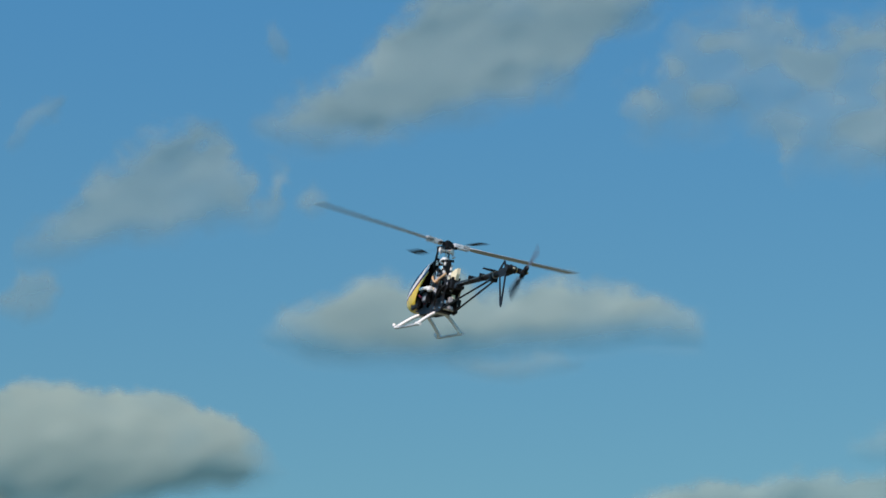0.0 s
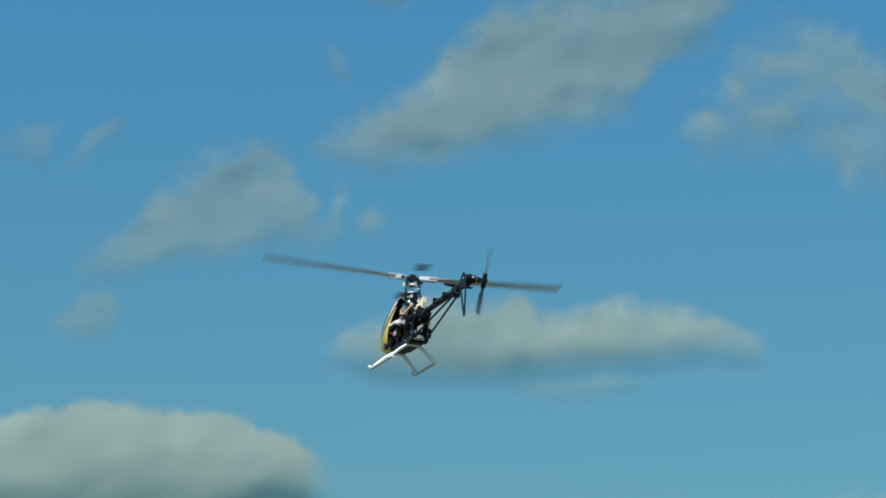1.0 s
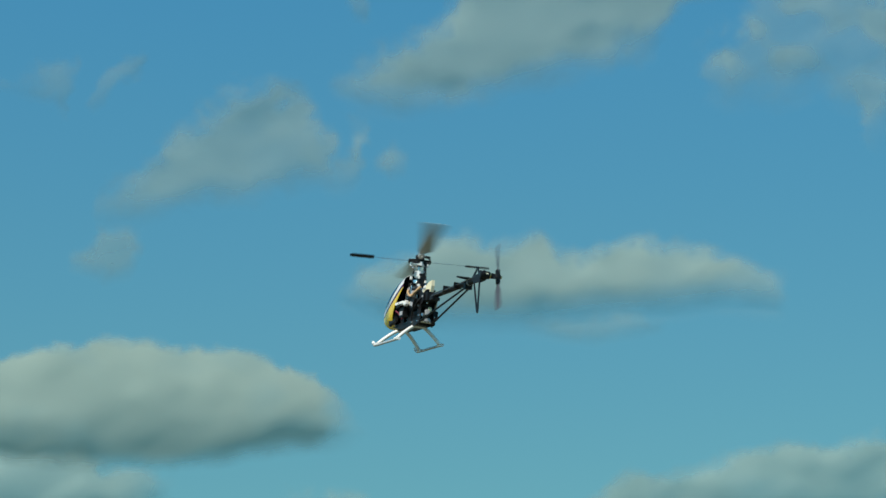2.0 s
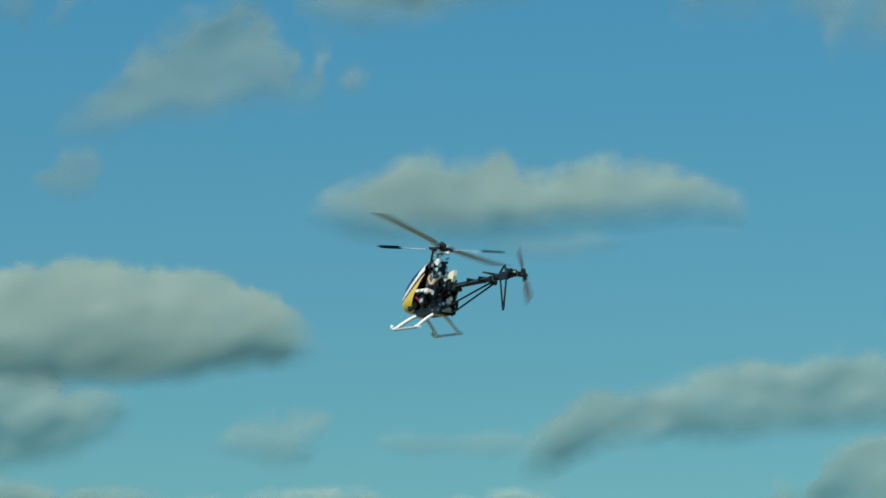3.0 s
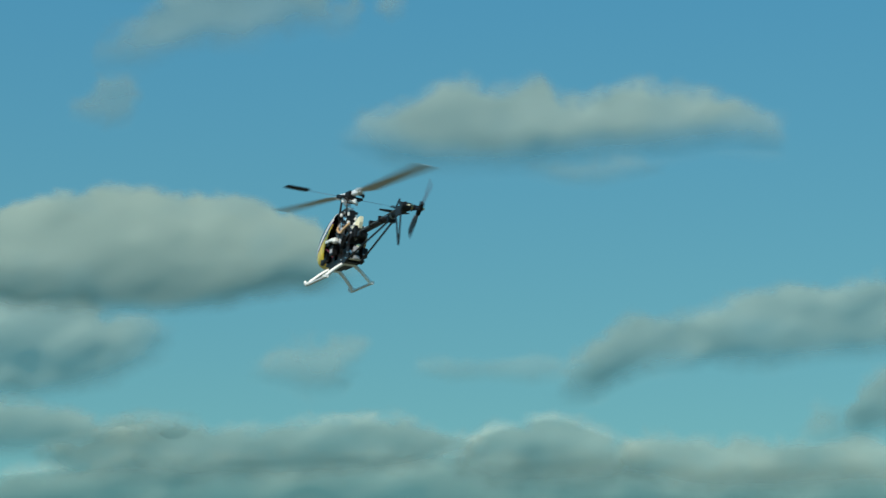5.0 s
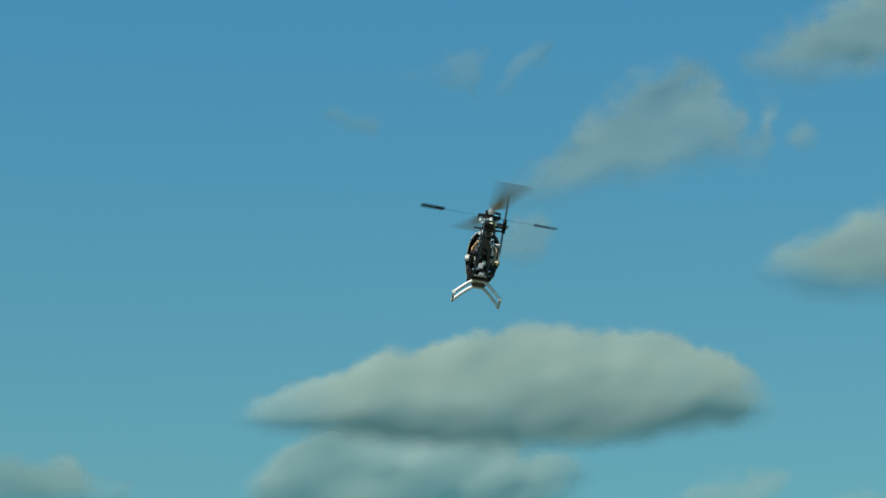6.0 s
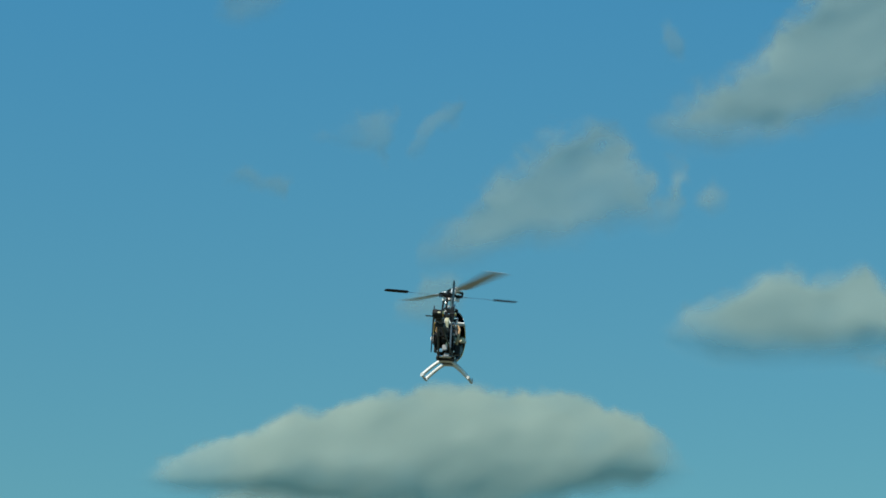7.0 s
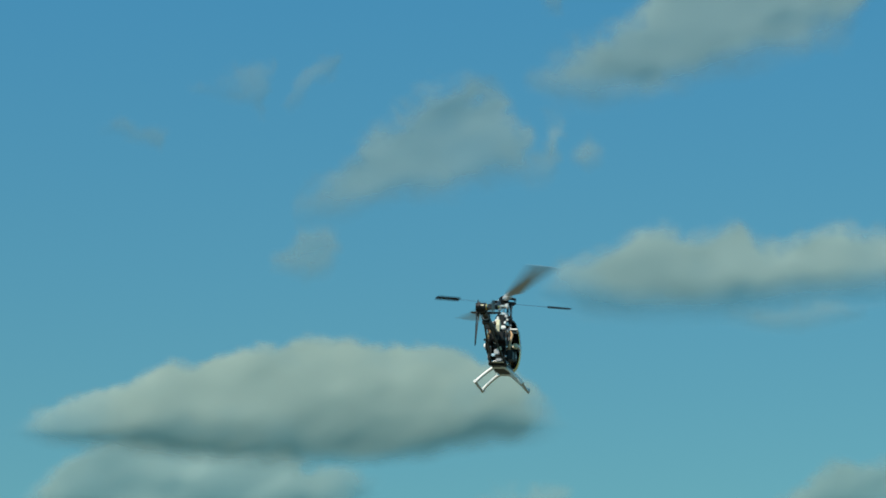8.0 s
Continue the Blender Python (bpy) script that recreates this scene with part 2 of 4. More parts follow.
    used, inv = np.unique(quads, return_inverse=True)
    quads = inv.reshape(-1, 4)
    pts = np.concatenate([front.reshape(-1, 3), back.reshape(-1, 3)])[used]
    density = np.concatenate([np.where(keep, thick, 0).ravel(), np.zeros(na * ne)])[used]
    mid = pts.mean(0)
    me = bpy.data.meshes.new("cloud")
    me.from_pydata((pts - mid).tolist(), [], quads.tolist())
    me.polygons.foreach_set("use_smooth", [True] * len(me.polygons))
    att = me.attributes.new("thickness", "FLOAT", "POINT")
    att.data.foreach_set("value", density.astype(np.float32))
    me.materials.append(mat)
    ob = new("cloud", me)
    ob.location = mid
    return tagged(ob, label, "cloud", "clouds in the sky")


build_cloud('broad cumulus with a lit crown and grey flat base', FULL,
            [(-11.67, 7.02), (-10.58, 7.50), (-9.77, 7.76), (-8.72, 8.23), (-8.14, 8.46), (-7.32, 8.58), (-6.39, 8.83), (-5.45, 8.95), (-4.40, 9.03), (-3.70, 8.80), (-3.11, 8.93), (-2.53, 8.88), (-1.84, 8.55), (-0.92, 8.28), (-0.46, 7.78), (-0.01, 7.32)],
            [(-11.56, 6.96), (-10.57, 6.78), (-9.18, 6.68), (-7.78, 6.54), (-6.27, 6.45), (-4.53, 6.45), (-2.79, 6.60), (-1.52, 6.82), (-0.83, 6.87), (-0.02, 6.97)],
            seed=11, far=2400, soft=(0.32, 0.55), fray=0.26, bulge=(0.14, 0.19), lip=0.43, ends=(2.4, 0.45), relief=0.09)
build_cloud('long flat cumulus with a ragged pale top', PALE,
            [(-0.69, 10.16), (-0.02, 10.47), (0.57, 10.73), (1.15, 10.91), (1.62, 11.17), (2.09, 11.23), (2.56, 11.05), (3.15, 11.18), (3.62, 11.30), (3.98, 10.87), (4.45, 10.83), (5.04, 10.99), (5.63, 11.21), (6.21, 10.99), (7.03, 10.91), (7.74, 10.77), (8.32, 10.48), (8.76, 10.13)],
            [(-0.69, 9.96), (0.23, 9.67), (1.52, 9.50), (2.81, 9.48), (4.10, 9.63), (5.15, 9.72), (6.33, 9.81), (7.50, 9.92), (8.20, 9.84), (8.75, 9.75)],
            seed=112, far=2000, soft=(0.55, 1.1), fray=0.26, bulge=(0.07, 0.12), lip=0.45, ends=(1.0, 0.08))
build_cloud('thin slanting cloud with frayed grey edges', THIN,
            [(-5.69, 11.72), (-4.75, 12.45), (-4.05, 13.14), (-3.57, 13.67), (-2.86, 14.01), (-2.14, 14.39), (-1.55, 14.04), (-1.02, 13.43), (-0.67, 12.88), (-0.31, 13.27), (-0.01, 13.13)],
            [(-5.69, 11.38), (-4.75, 11.43), (-4.04, 11.66), (-3.33, 11.93), (-2.39, 12.01), (-1.56, 12.28), (-0.85, 12.24), (-0.26, 12.35), (-0.02, 12.61)],
            seed=213, far=1700, soft=(0.85, 0.9), fray=0.5, bulge=(0.03, 0.03), lip=0.4, ends=(0.35, 0.03))
build_cloud('small soft puff of grey cloud', MIST,
            [(0.04, 12.81), (0.46, 13.01), (0.87, 12.82)],
            [(0.04, 12.65), (0.46, 12.43), (0.87, 12.61)],
            seed=301, far=1700, soft=(0.45, 0.45), fray=0.25, bulge=(0.03, 0.03), lip=0.4, ends=(0.4, 0.1))
build_cloud('small soft puff of grey cloud', MIST,
            [(-6.15, 10.64), (-5.57, 11.11), (-5.04, 11.23), (-4.63, 11.00)],
            [(-6.15, 10.47), (-5.45, 10.24), (-4.98, 10.39), (-4.63, 10.66)],
            seed=314, far=1750, soft=(0.5, 0.6), fray=0.35, bulge=(0.03, 0.03), lip=0.4, ends=(0.5, 0.1))
build_cloud('large soft slanting cloud bank, pale grey', BANK,
            [(-0.82, 14.54), (-0.02, 14.76), (0.82, 15.16), (1.65, 15.67), (2.13, 16.16), (2.61, 16.68), (3.21, 17.08), (4.06, 17.30), (4.90, 17.39), (5.75, 17.57), (6.47, 17.79), (7.32, 17.94), (8.16, 18.09), (8.88, 18.13)],
            [(-0.82, 14.26), (-0.01, 13.88), (0.95, 13.84), (1.90, 13.99), (2.73, 14.22), (3.33, 14.45), (4.05, 14.54), (5.12, 14.74), (5.84, 15.19), (6.32, 15.61), (6.81, 16.14), (7.53, 16.43), (8.14, 16.95), (8.87, 17.67)],
            seed=415, far=1500, soft=(1.0, 1.0), fray=0.5, bulge=(0.03, 0.03), lip=0.4, ends=(1.0, 0.1))
build_cloud('broken grey cloud bank with soft holes', THIN,
            [(6.76, 14.70), (7.60, 15.43), (7.98, 16.17), (8.94, 16.54), (10.01, 16.56), (10.82, 16.02), (11.77, 16.21), (12.58, 16.51), (13.90, 16.56), (15.25, 15.80)],
            [(6.75, 14.35), (7.70, 14.10), (8.52, 14.12), (9.36, 14.37), (10.17, 13.92), (10.50, 13.28), (11.44, 13.42), (12.46, 13.21), (13.77, 13.50), (15.19, 14.45)],
            seed=516, far=1500, soft=(1.2, 1.3), fray=0.6, bulge=(0.03, 0.03), lip=0.4, ends=(1.0, 0.1), holes=0.5)
build_cloud('small soft puff of grey cloud', THIN,
            [(0.01, 17.48), (0.43, 17.92), (0.91, 18.15), (1.46, 18.00)],
            [(0.01, 17.27), (0.67, 17.11), (1.03, 17.23), (1.46, 17.60)],
            seed=1627, far=1500, soft=(0.5, 0.6), fray=0.35, bulge=(0.03, 0.03), lip=0.4, ends=(0.5, 0.05))
build_cloud('faint wisps of thin pale cloud', VEIL,
            [(-7.97, 14.15), (-7.14, 14.29), (-6.55, 14.50), (-6.20, 14.68), (-6.07, 14.16)],
            [(-7.97, 13.96), (-7.14, 13.94), (-6.54, 13.70), (-6.18, 13.45), (-6.07, 13.82)],
            seed=617, far=1600, soft=(0.4, 0.4), fray=0.5, bulge=(0.03, 0.03), lip=0.4, ends=(0.6, 0.1), holes=0.5)
build_cloud('faint wisps of thin pale cloud', VEIL,
            [(-5.95, 13.99), (-5.48, 14.46), (-4.89, 14.89), (-4.71, 14.81)],
            [(-5.95, 13.65), (-5.48, 13.77), (-4.89, 14.47), (-4.71, 14.70)],
            seed=641, far=1600, soft=(0.4, 0.4), fray=0.4, bulge=(0.03, 0.03), lip=0.4, ends=(0.5, 0.1), holes=0.3)
build_cloud('small faint scraps of pale cloud', VEIL,
            [(-9.83, 13.22), (-9.31, 13.52), (-9.01, 13.36), (-8.54, 13.26), (-8.19, 13.26)],
            [(-9.83, 13.08), (-9.30, 13.12), (-9.01, 12.96), (-8.53, 12.72), (-8.19, 13.09)],
            seed=718, far=1650, soft=(0.4, 0.4), fray=0.4, bulge=(0.03, 0.03), lip=0.4, ends=(0.5, 0.1), holes=0.5)
build_cloud('faint shred of pale cloud', VEIL,
            [(-10.02, 16.69), (-9.43, 17.11), (-8.71, 17.24), (-8.34, 16.90)],
            [(-10.01, 16.52), (-9.53, 16.34), (-8.94, 16.49), (-8.34, 16.78)],
            seed=731, far=1600, soft=(0.4, 0.5), fray=0.3, bulge=(0.03, 0.03), lip=0.4, ends=(0.5, 0.1))
build_cloud('faint shred of pale cloud', VEIL,
            [(-0.66, 16.13), (-0.29, 16.35), (-0.00, 16.00)],
            [(-0.66, 15.78), (-0.31, 15.60), (-0.01, 15.77)],
            seed=744, far=1600, soft=(0.4, 0.4), fray=0.3, bulge=(0.03, 0.03), lip=0.4, ends=(0.4, 0.1))
build_cloud('long low cloud bank, grey and ragged', LOW,
            [(3.68, 4.96), (4.38, 5.57), (4.95, 6.08), (5.53, 6.43), (6.00, 6.25), (6.70, 6.37), (7.40, 6.66), (8.21, 6.90), (8.91, 7.02), (9.72, 6.90), (10.41, 7.08), (11.45, 7.00), (12.49, 7.13), (13.40, 6.99), (14.18, 7.04), (15.45, 6.91), (16.57, 6.67)],
            [(3.69, 4.64), (4.50, 4.70), (5.08, 5.00), (5.89, 5.32), (6.70, 5.35), (7.16, 5.44), (7.63, 5.35), (8.56, 5.40), (9.71, 5.54), (11.10, 5.58), (12.47, 5.64), (14.16, 5.56), (15.42, 5.55), (16.55, 5.76)],
            seed=920, far=3100, soft=(0.5, 0.8), fray=0.3, bulge=(0.0, 0.25), lip=0.99, ends=(1.0, 0.1), relief=0.2)
build_cloud('pale thin cloud bank behind lower grey clouds', VEIL,
            [(11.46, 7.65), (12.27, 8.10), (13.42, 8.22), (14.56, 8.12), (15.92, 7.93)],
            [(11.46, 7.42), (12.26, 7.27), (13.41, 7.19), (14.54, 7.15), (15.91, 7.47)],
            seed=951, far=3300, soft=(0.5, 0.6), fray=0.3, bulge=(0.04, 0.12), lip=0.4, ends=(0.8, 0.1))
build_cloud('low heaped grey cloud with dark base', LOW,
            [(8.55, 4.06), (9.13, 4.46), (9.71, 4.34), (10.06, 4.94), (10.52, 5.28), (11.10, 5.45), (11.79, 5.62), (12.59, 5.62), (13.39, 5.73), (14.16, 5.72), (15.42, 5.59), (16.54, 5.08)],
            [(8.55, 3.86), (9.47, 3.79), (10.17, 3.88), (10.85, 3.99), (11.43, 3.76), (12.00, 3.70), (12.68, 3.88), (13.37, 4.01), (14.13, 3.96), (15.40, 3.96), (16.52, 4.17)],
            seed=1021, far=3500, soft=(0.5, 0.7), fray=0.28, bulge=(0.0, 0.25), lip=0.99, ends=(1.0, 0.1), relief=0.2)
build_cloud('low band of grey cloud near the horizon', LOW,
            [(-6.78, 3.75), (-5.57, 4.00), (-3.88, 4.19), (-2.75, 4.08), (-1.61, 4.22), (-0.46, 4.24), (0.68, 4.33), (1.26, 4.09), (2.08, 3.91), (2.54, 3.71)],
            [(-6.77, 3.24), (-5.54, 3.09), (-3.85, 3.06), (-2.15, 3.06), (-0.44, 3.15), (0.93, 3.29), (2.08, 3.47), (2.54, 3.59)],
            seed=1122, far=3900, soft=(0.45, 0.7), fray=0.34, bulge=(0.02, 0.34), lip=0.9, ends=(1.0, 0.1), relief=0.16)
build_cloud('low band of grey cloud near the horizon', LOW,
            [(1.62, 3.64), (2.54, 4.08), (3.23, 4.27), (4.04, 4.32), (4.62, 4.05), (5.32, 3.82), (6.01, 3.44)],
            [(1.62, 3.24), (2.55, 2.96), (3.93, 2.91), (5.09, 2.98), (6.01, 3.27)],
            seed=1140, far=4000, soft=(0.45, 0.7), fray=0.34, bulge=(0.02, 0.36), lip=0.95, ends=(1.0, 0.1), relief=0.16)
build_cloud('low band of grey cloud near the horizon', LOW,
            [(4.97, 3.55), (5.66, 3.96), (6.47, 3.83), (7.63, 3.90), (8.55, 3.84), (9.36, 3.90), (10.28, 3.79), (11.20, 3.56), (11.77, 3.67), (12.57, 3.72), (13.36, 3.55), (14.13, 3.87), (15.39, 3.84), (16.51, 3.61)],
            [(4.97, 3.26), (6.48, 2.87), (7.63, 2.82), (9.36, 2.88), (11.08, 2.94), (11.53, 2.73), (12.44, 2.60), (14.12, 2.77), (15.38, 2.82), (16.50, 3.16)],
            seed=1223, far=3950, soft=(0.45, 0.7), fray=0.28, bulge=(0.03, 0.24), lip=0.75, ends=(1.0, 0.1), relief=0.16)
build_cloud('deep grey cloud layer along the horizon', LOW,
            [(-13.62, 2.60), (-11.53, 2.87), (-9.38, 2.85), (-7.21, 3.12), (-4.99, 3.47), (-3.87, 3.54), (-2.16, 3.47), (-0.45, 3.58), (1.27, 3.64), (3.00, 3.48), (4.74, 3.59), (6.47, 3.39), (8.21, 3.37), (9.93, 3.42), (11.65, 3.28), (13.36, 3.37), (15.05, 3.32), (16.72, 3.38), (18.92, 3.09)],
            [(-13.51, 0.38), (-7.11, 0.26), (-0.39, 0.25), (6.48, 0.29), (13.32, 0.33), (18.86, 0.58)],
            seed=1301, far=4300, soft=(0.6, 0.7), fray=0.3, bulge=(0.02, 2.2), lip=0.98, ends=(1.5, 0.2), relief=0.2)
build_cloud('low grey cumulus with a dark base', LOW,
            [(-11.26, 5.65), (-10.82, 6.02), (-10.37, 6.45), (-9.81, 6.80), (-9.01, 6.96), (-8.20, 6.88), (-7.39, 6.71), (-6.59, 6.83), (-5.78, 6.73), (-5.31, 6.32), (-4.73, 6.39), (-4.15, 6.27), (-3.74, 6.03)],
            [(-11.24, 4.85), (-10.78, 4.67), (-9.42, 4.66), (-7.94, 4.63), (-6.79, 4.68), (-5.87, 4.85), (-5.07, 5.04), (-4.38, 5.43), (-3.74, 5.85)],
            seed=1324, far=3000, soft=(0.45, 0.7), fray=0.28, bulge=(0.05, 0.24), lip=0.7, ends=(1.4, 0.2), relief=0.2)
build_cloud('low band of grey cloud near the horizon', LOW,
            [(-14.67, 4.12), (-12.47, 4.44), (-10.78, 4.42), (-10.33, 4.61), (-9.42, 4.50), (-8.51, 4.44), (-7.82, 4.63), (-7.02, 4.64), (-6.21, 4.46), (-5.41, 4.23), (-4.37, 4.35), (-3.33, 4.23)],
            [(-14.66, 3.73), (-12.44, 3.61), (-10.76, 3.58), (-9.06, 3.56), (-7.35, 3.57), (-5.63, 3.63), (-4.37, 3.75), (-3.33, 4.00)],
            seed=1425, far=3900, soft=(0.45, 0.7), fray=0.26, bulge=(0.03, 0.24), lip=0.75, ends=(1.0, 0.1))
build_cloud('small low grey cloud with soft edges', LOW,
            [(-17.97, 5.69), (-16.97, 6.03), (-16.07, 6.23), (-15.38, 6.08), (-14.47, 6.15), (-14.30, 5.89), (-13.89, 5.67), (-13.32, 5.58)],
            [(-17.95, 5.30), (-16.04, 5.18), (-14.68, 5.27), (-13.31, 5.33)],
            seed=1526, far=3200, soft=(0.5, 0.7), fray=0.28, bulge=(0.05, 0.12), lip=0.6, ends=(0.8, 0.1))
build_cloud('small ragged grey cloud', MIST,
            [(-2.55, 5.34), (-1.98, 5.65), (-1.53, 5.75), (-0.96, 5.94), (-0.27, 6.00), (0.02, 5.84)],
            [(-2.54, 5.11), (-1.63, 4.97), (-1.05, 4.82), (-0.48, 4.88), (0.03, 5.41)],
            seed=1728, far=3300, soft=(0.6, 0.8), fray=0.4, bulge=(0.04, 0.12), lip=0.55, ends=(1.2, 0.1))
build_cloud('thin flat streak of grey cloud', VEIL,
            [(0.90, 5.40), (1.82, 5.55), (2.52, 5.46), (3.45, 5.59), (4.26, 5.43)],
            [(0.90, 5.21), (1.83, 5.06), (2.52, 5.09), (3.45, 5.01), (4.26, 5.22)],
            seed=1829, far=3400, soft=(0.35, 0.4), fray=0.2, bulge=(0.04, 0.12), lip=0.7, ends=(0.6, 0.1))
build_cloud('thin shred of grey cloud below a cumulus', VEIL,
            [(3.16, 9.48), (3.98, 9.55), (4.80, 9.63), (5.62, 9.55), (6.21, 9.46)],
            [(3.16, 9.35), (3.98, 9.14), (4.80, 9.05), (5.62, 9.20), (6.21, 9.35)],
            seed=1930, far=2150, soft=(0.4, 0.4), fray=0.25, bulge=(0.04, 0.12), lip=0.7, ends=(0.6, 0.1))


# ---- helicopter ----
HUB = 0.2018


def build_canopy(heli):
    # stations from the tail end of the hood to its nose: x, crown, keel, half width
    stations = [(-0.045, 0.164, 0.060, 0.033), (-0.015, 0.167, 0.052, 0.036), (0.015, 0.166, 0.047, 0.0375), (0.045, 0.158, 0.044, 0.038),
                (0.075, 0.145, 0.043, 0.0365), (0.100, 0.130, 0.044, 0.033), (0.125, 0.112, 0.047, 0.027), (0.145, 0.097, 0.053, 0.019),
                (0.157, 0.086, 0.060, 0.0115), (0.1635, 0.077, 0.068, 0.003)]
    xs = np.array([s[0] for s in stations])

    def skin(x, ang, lift):
        top, bot, w = (np.interp(x, xs, [s[k] for s in stations]) for k in (1, 2, 3))
        cz, hz = (top + bot) / 2, (top - bot) / 2
        c, s = math.cos(ang), math.sin(ang)
        return Vector((x, (w + lift) * math.copysign(abs(c) ** 0.85, c), cz + (hz + lift) * math.copysign(abs(s) ** 0.9, s)))

    def piece(name, mat, inside, lift, label):
        bm = bmesh.new()
        nx, na = 170, 190
        grid = [[bm.verts.new(skin(-0.045 + 0.2085 * i / nx, 2 * math.pi * k / na, lift)) for k in range(na)] for i in range(nx + 1)]
        for i in range(nx):
            for k in range(na):
                f = (grid[i][k], grid[i][(k + 1) % na], grid[i + 1][(k + 1) % na], grid[i + 1][k])
                c = sum((v.co for v in f), Vector()) / 4
                if inside(c):
                    bm.faces.new(f)
        bmesh.ops.delete(bm, geom=[v for v in bm.verts if not v.link_faces], context="VERTS")
        ob = part(name, bm, mat, heli, label, smooth=True)
        so = ob.modifiers.new("wall", "SOLIDIFY")
        so.thickness, so.offset = 0.0011, -1
        return ob

    def band(c):
        # height over the waist line that sweeps from the nose up to the mast
        return c.z - float(np.interp(c.x, (-0.03, 0.0, 0.04, 0.08, 0.12, 0.165), (0.163, 0.142, 0.1125, 0.0885, 0.0745, 0.070)))

    def kept(c):
        return c.x > (-0.002 + (0.130 - c.z) * 0.95 if c.z < 0.128 else (c.z - 0.128) * 0.7)

    def stripe(c):
        # the stripe is broad by the mast and thins out towards the nose
        return 0.0035 + 0.0075 * min(max((0.10 - c.x) / 0.09, 0), 1)

    def is_window(c):
        return band(c) > 0.0085 + 0.006 * max(0, (0.14 - c.x) / 0.1) and 0.038 < c.x + (c.z - 0.13) * 0.4 and c.x < 0.155

    piece("canopy", PAINT_Y, lambda c: kept(c) and band(c) < -stripe(c), 0, "yellow lower hood of the canopy")
    piece("canopy_stripe", PAINT_P, lambda c: kept(c) and -stripe(c) <= band(c) < 0.0, 0, "dark maroon stripe, broad by the mast")
    piece("canopy_crown", PAINT_W, lambda c: kept(c) and band(c) >= 0.0 and not is_window(c), 0, "glossy white canopy crown")
    piece("canopy_window", GLAZE, lambda c: kept(c) and is_window(c), 0.0003, "black painted cockpit window")


def build_frame(heli):
    outline = [(0.085, 0.046), (0.092, 0.062), (0.070, 0.080), (0.034, 0.090), (0.022, 0.118), (-0.012, 0.134), (-0.040, 0.128), (-0.070, 0.112),
               (-0.086, 0.104), (-0.086, 0.090), (-0.072, 0.080), (-0.076, 0.050), (-0.060, 0.036), (0.040, 0.036)]
    holes = [[(0.066, 0.052), (0.072, 0.062), (0.050, 0.072), (0.040, 0.052)], [(0.022, 0.050), (0.024, 0.076), (0.000, 0.076), (0.000, 0.050)],
             [(-0.020, 0.050), (-0.020, 0.074), (-0.052, 0.074), (-0.058, 0.052)], [(0.012, 0.094), (0.004, 0.118), (-0.014, 0.122), (-0.016, 0.094)],
             [(-0.034, 0.094), (-0.036, 0.118), (-0.060, 0.106), (-0.060, 0.094)]]
    for y in (0.0165, -0.0165):
        part("frame_plate", bmesh_of(add_plate, (outline, y, 0.0016, holes)), CARBON, heli)
    for x, z in ((0.078, 0.052), (0.030, 0.042), (-0.066, 0.044), (-0.030, 0.084), (0.030, 0.084), (-0.078, 0.097), (0.010, 0.126), (-0.030, 0.124)):
        part("frame_spacer", bmesh_of(add_rod, ((x, -0.016, z), (x, 0.016, z), 0.003, None, 8)), ALU, heli, "silver aluminium spacer post")
    part("bottom_plate", bmesh_of(add_box, ((0.004, 0, 0.0385), (0.122, 0.030, 0.003))), BLACK, heli)
    for z in (0.046, 0.082, 0.122):
        part("bearing_block", bmesh_of(add_box, ((0, 0, z), (0.025, 0.030, 0.009))), BLACK, heli)
    # bright fittings at the rear end of the frame
    for x, y, z, sx, sy, sz, mat in ((-0.077, -0.004, 0.072, 0.005, 0.009, 0.010, CREAM), (-0.082, 0.006, 0.087, 0.006, 0.008, 0.010, ALU), (-0.070, 0.010, 0.058, 0.008, 0.009, 0.008, ALU),
                                     (-0.060, 0.009, 0.112, 0.010, 0.009, 0.012, ALU), (-0.040, -0.006, 0.128, 0.010, 0.012, 0.008, WHITE), (-0.066, -0.008, 0.104, 0.006, 0.008, 0.010, BRASS)):
        part("rear_fitting", bmesh_of(add_box, ((x, y, z), (sx, sy, sz), (0, 10, 0), 0.0015)), mat, heli)
    part("frame_floor", bmesh_of(add_box, ((-0.030, 0, 0.060), (0.060, 0.030, 0.020)), ((-0.052, 0, 0.088), (0.030, 0.028, 0.022))), BLACK, heli)
    # drive: gear wheel, motor with cooling slots, pinion
    bm = bmesh.new()
    add_rod(bm, (0, 0, 0.088), (0, 0, 0.094), 0.0275, n=48)
    add_rod(bm, (0, 0, 0.080), (0, 0, 0.104), 0.009, n=20)
    part("main_gear", bm, CREAM, heli, "cream nylon main gear wheel")
    bm = bmesh.new()
    add_rod(bm, (0.046, 0, 0.054), (0.046, 0, 0.082), 0.0145, n=28)
    add_rod(bm, (0.046, 0, 0.082), (0.046, 0, 0.094), 0.003, n=12)
    for k in range(8):
        a = k * math.pi / 4
        add_box(bm, (0.046 + 0.0142 * math.cos(a), 0.0142 * math.sin(a), 0.068), (0.002, 0.004, 0.018), (0, 0, math.degrees(a)), 0)
    part("motor", bm, STEEL, heli, "steel brushless motor can")
    part("battery", bmesh_of(add_box, ((0.098, 0, 0.072), (0.060, 0.032, 0.024), (0, 18, 0), 0.002)), BLACK, heli)
    part("speed_controller", bmesh_of(add_box, ((0.070, 0.0245, 0.062), (0.040, 0.008, 0.022), (0, 12, 0), 0.0015)), BLACK, heli)
    part("receiver", bmesh_of(add_box, ((-0.040, -0.0255, 0.062), (0.042, 0.014, 0.022), (0, 0, 0), 0.0015)), BLACK, heli)
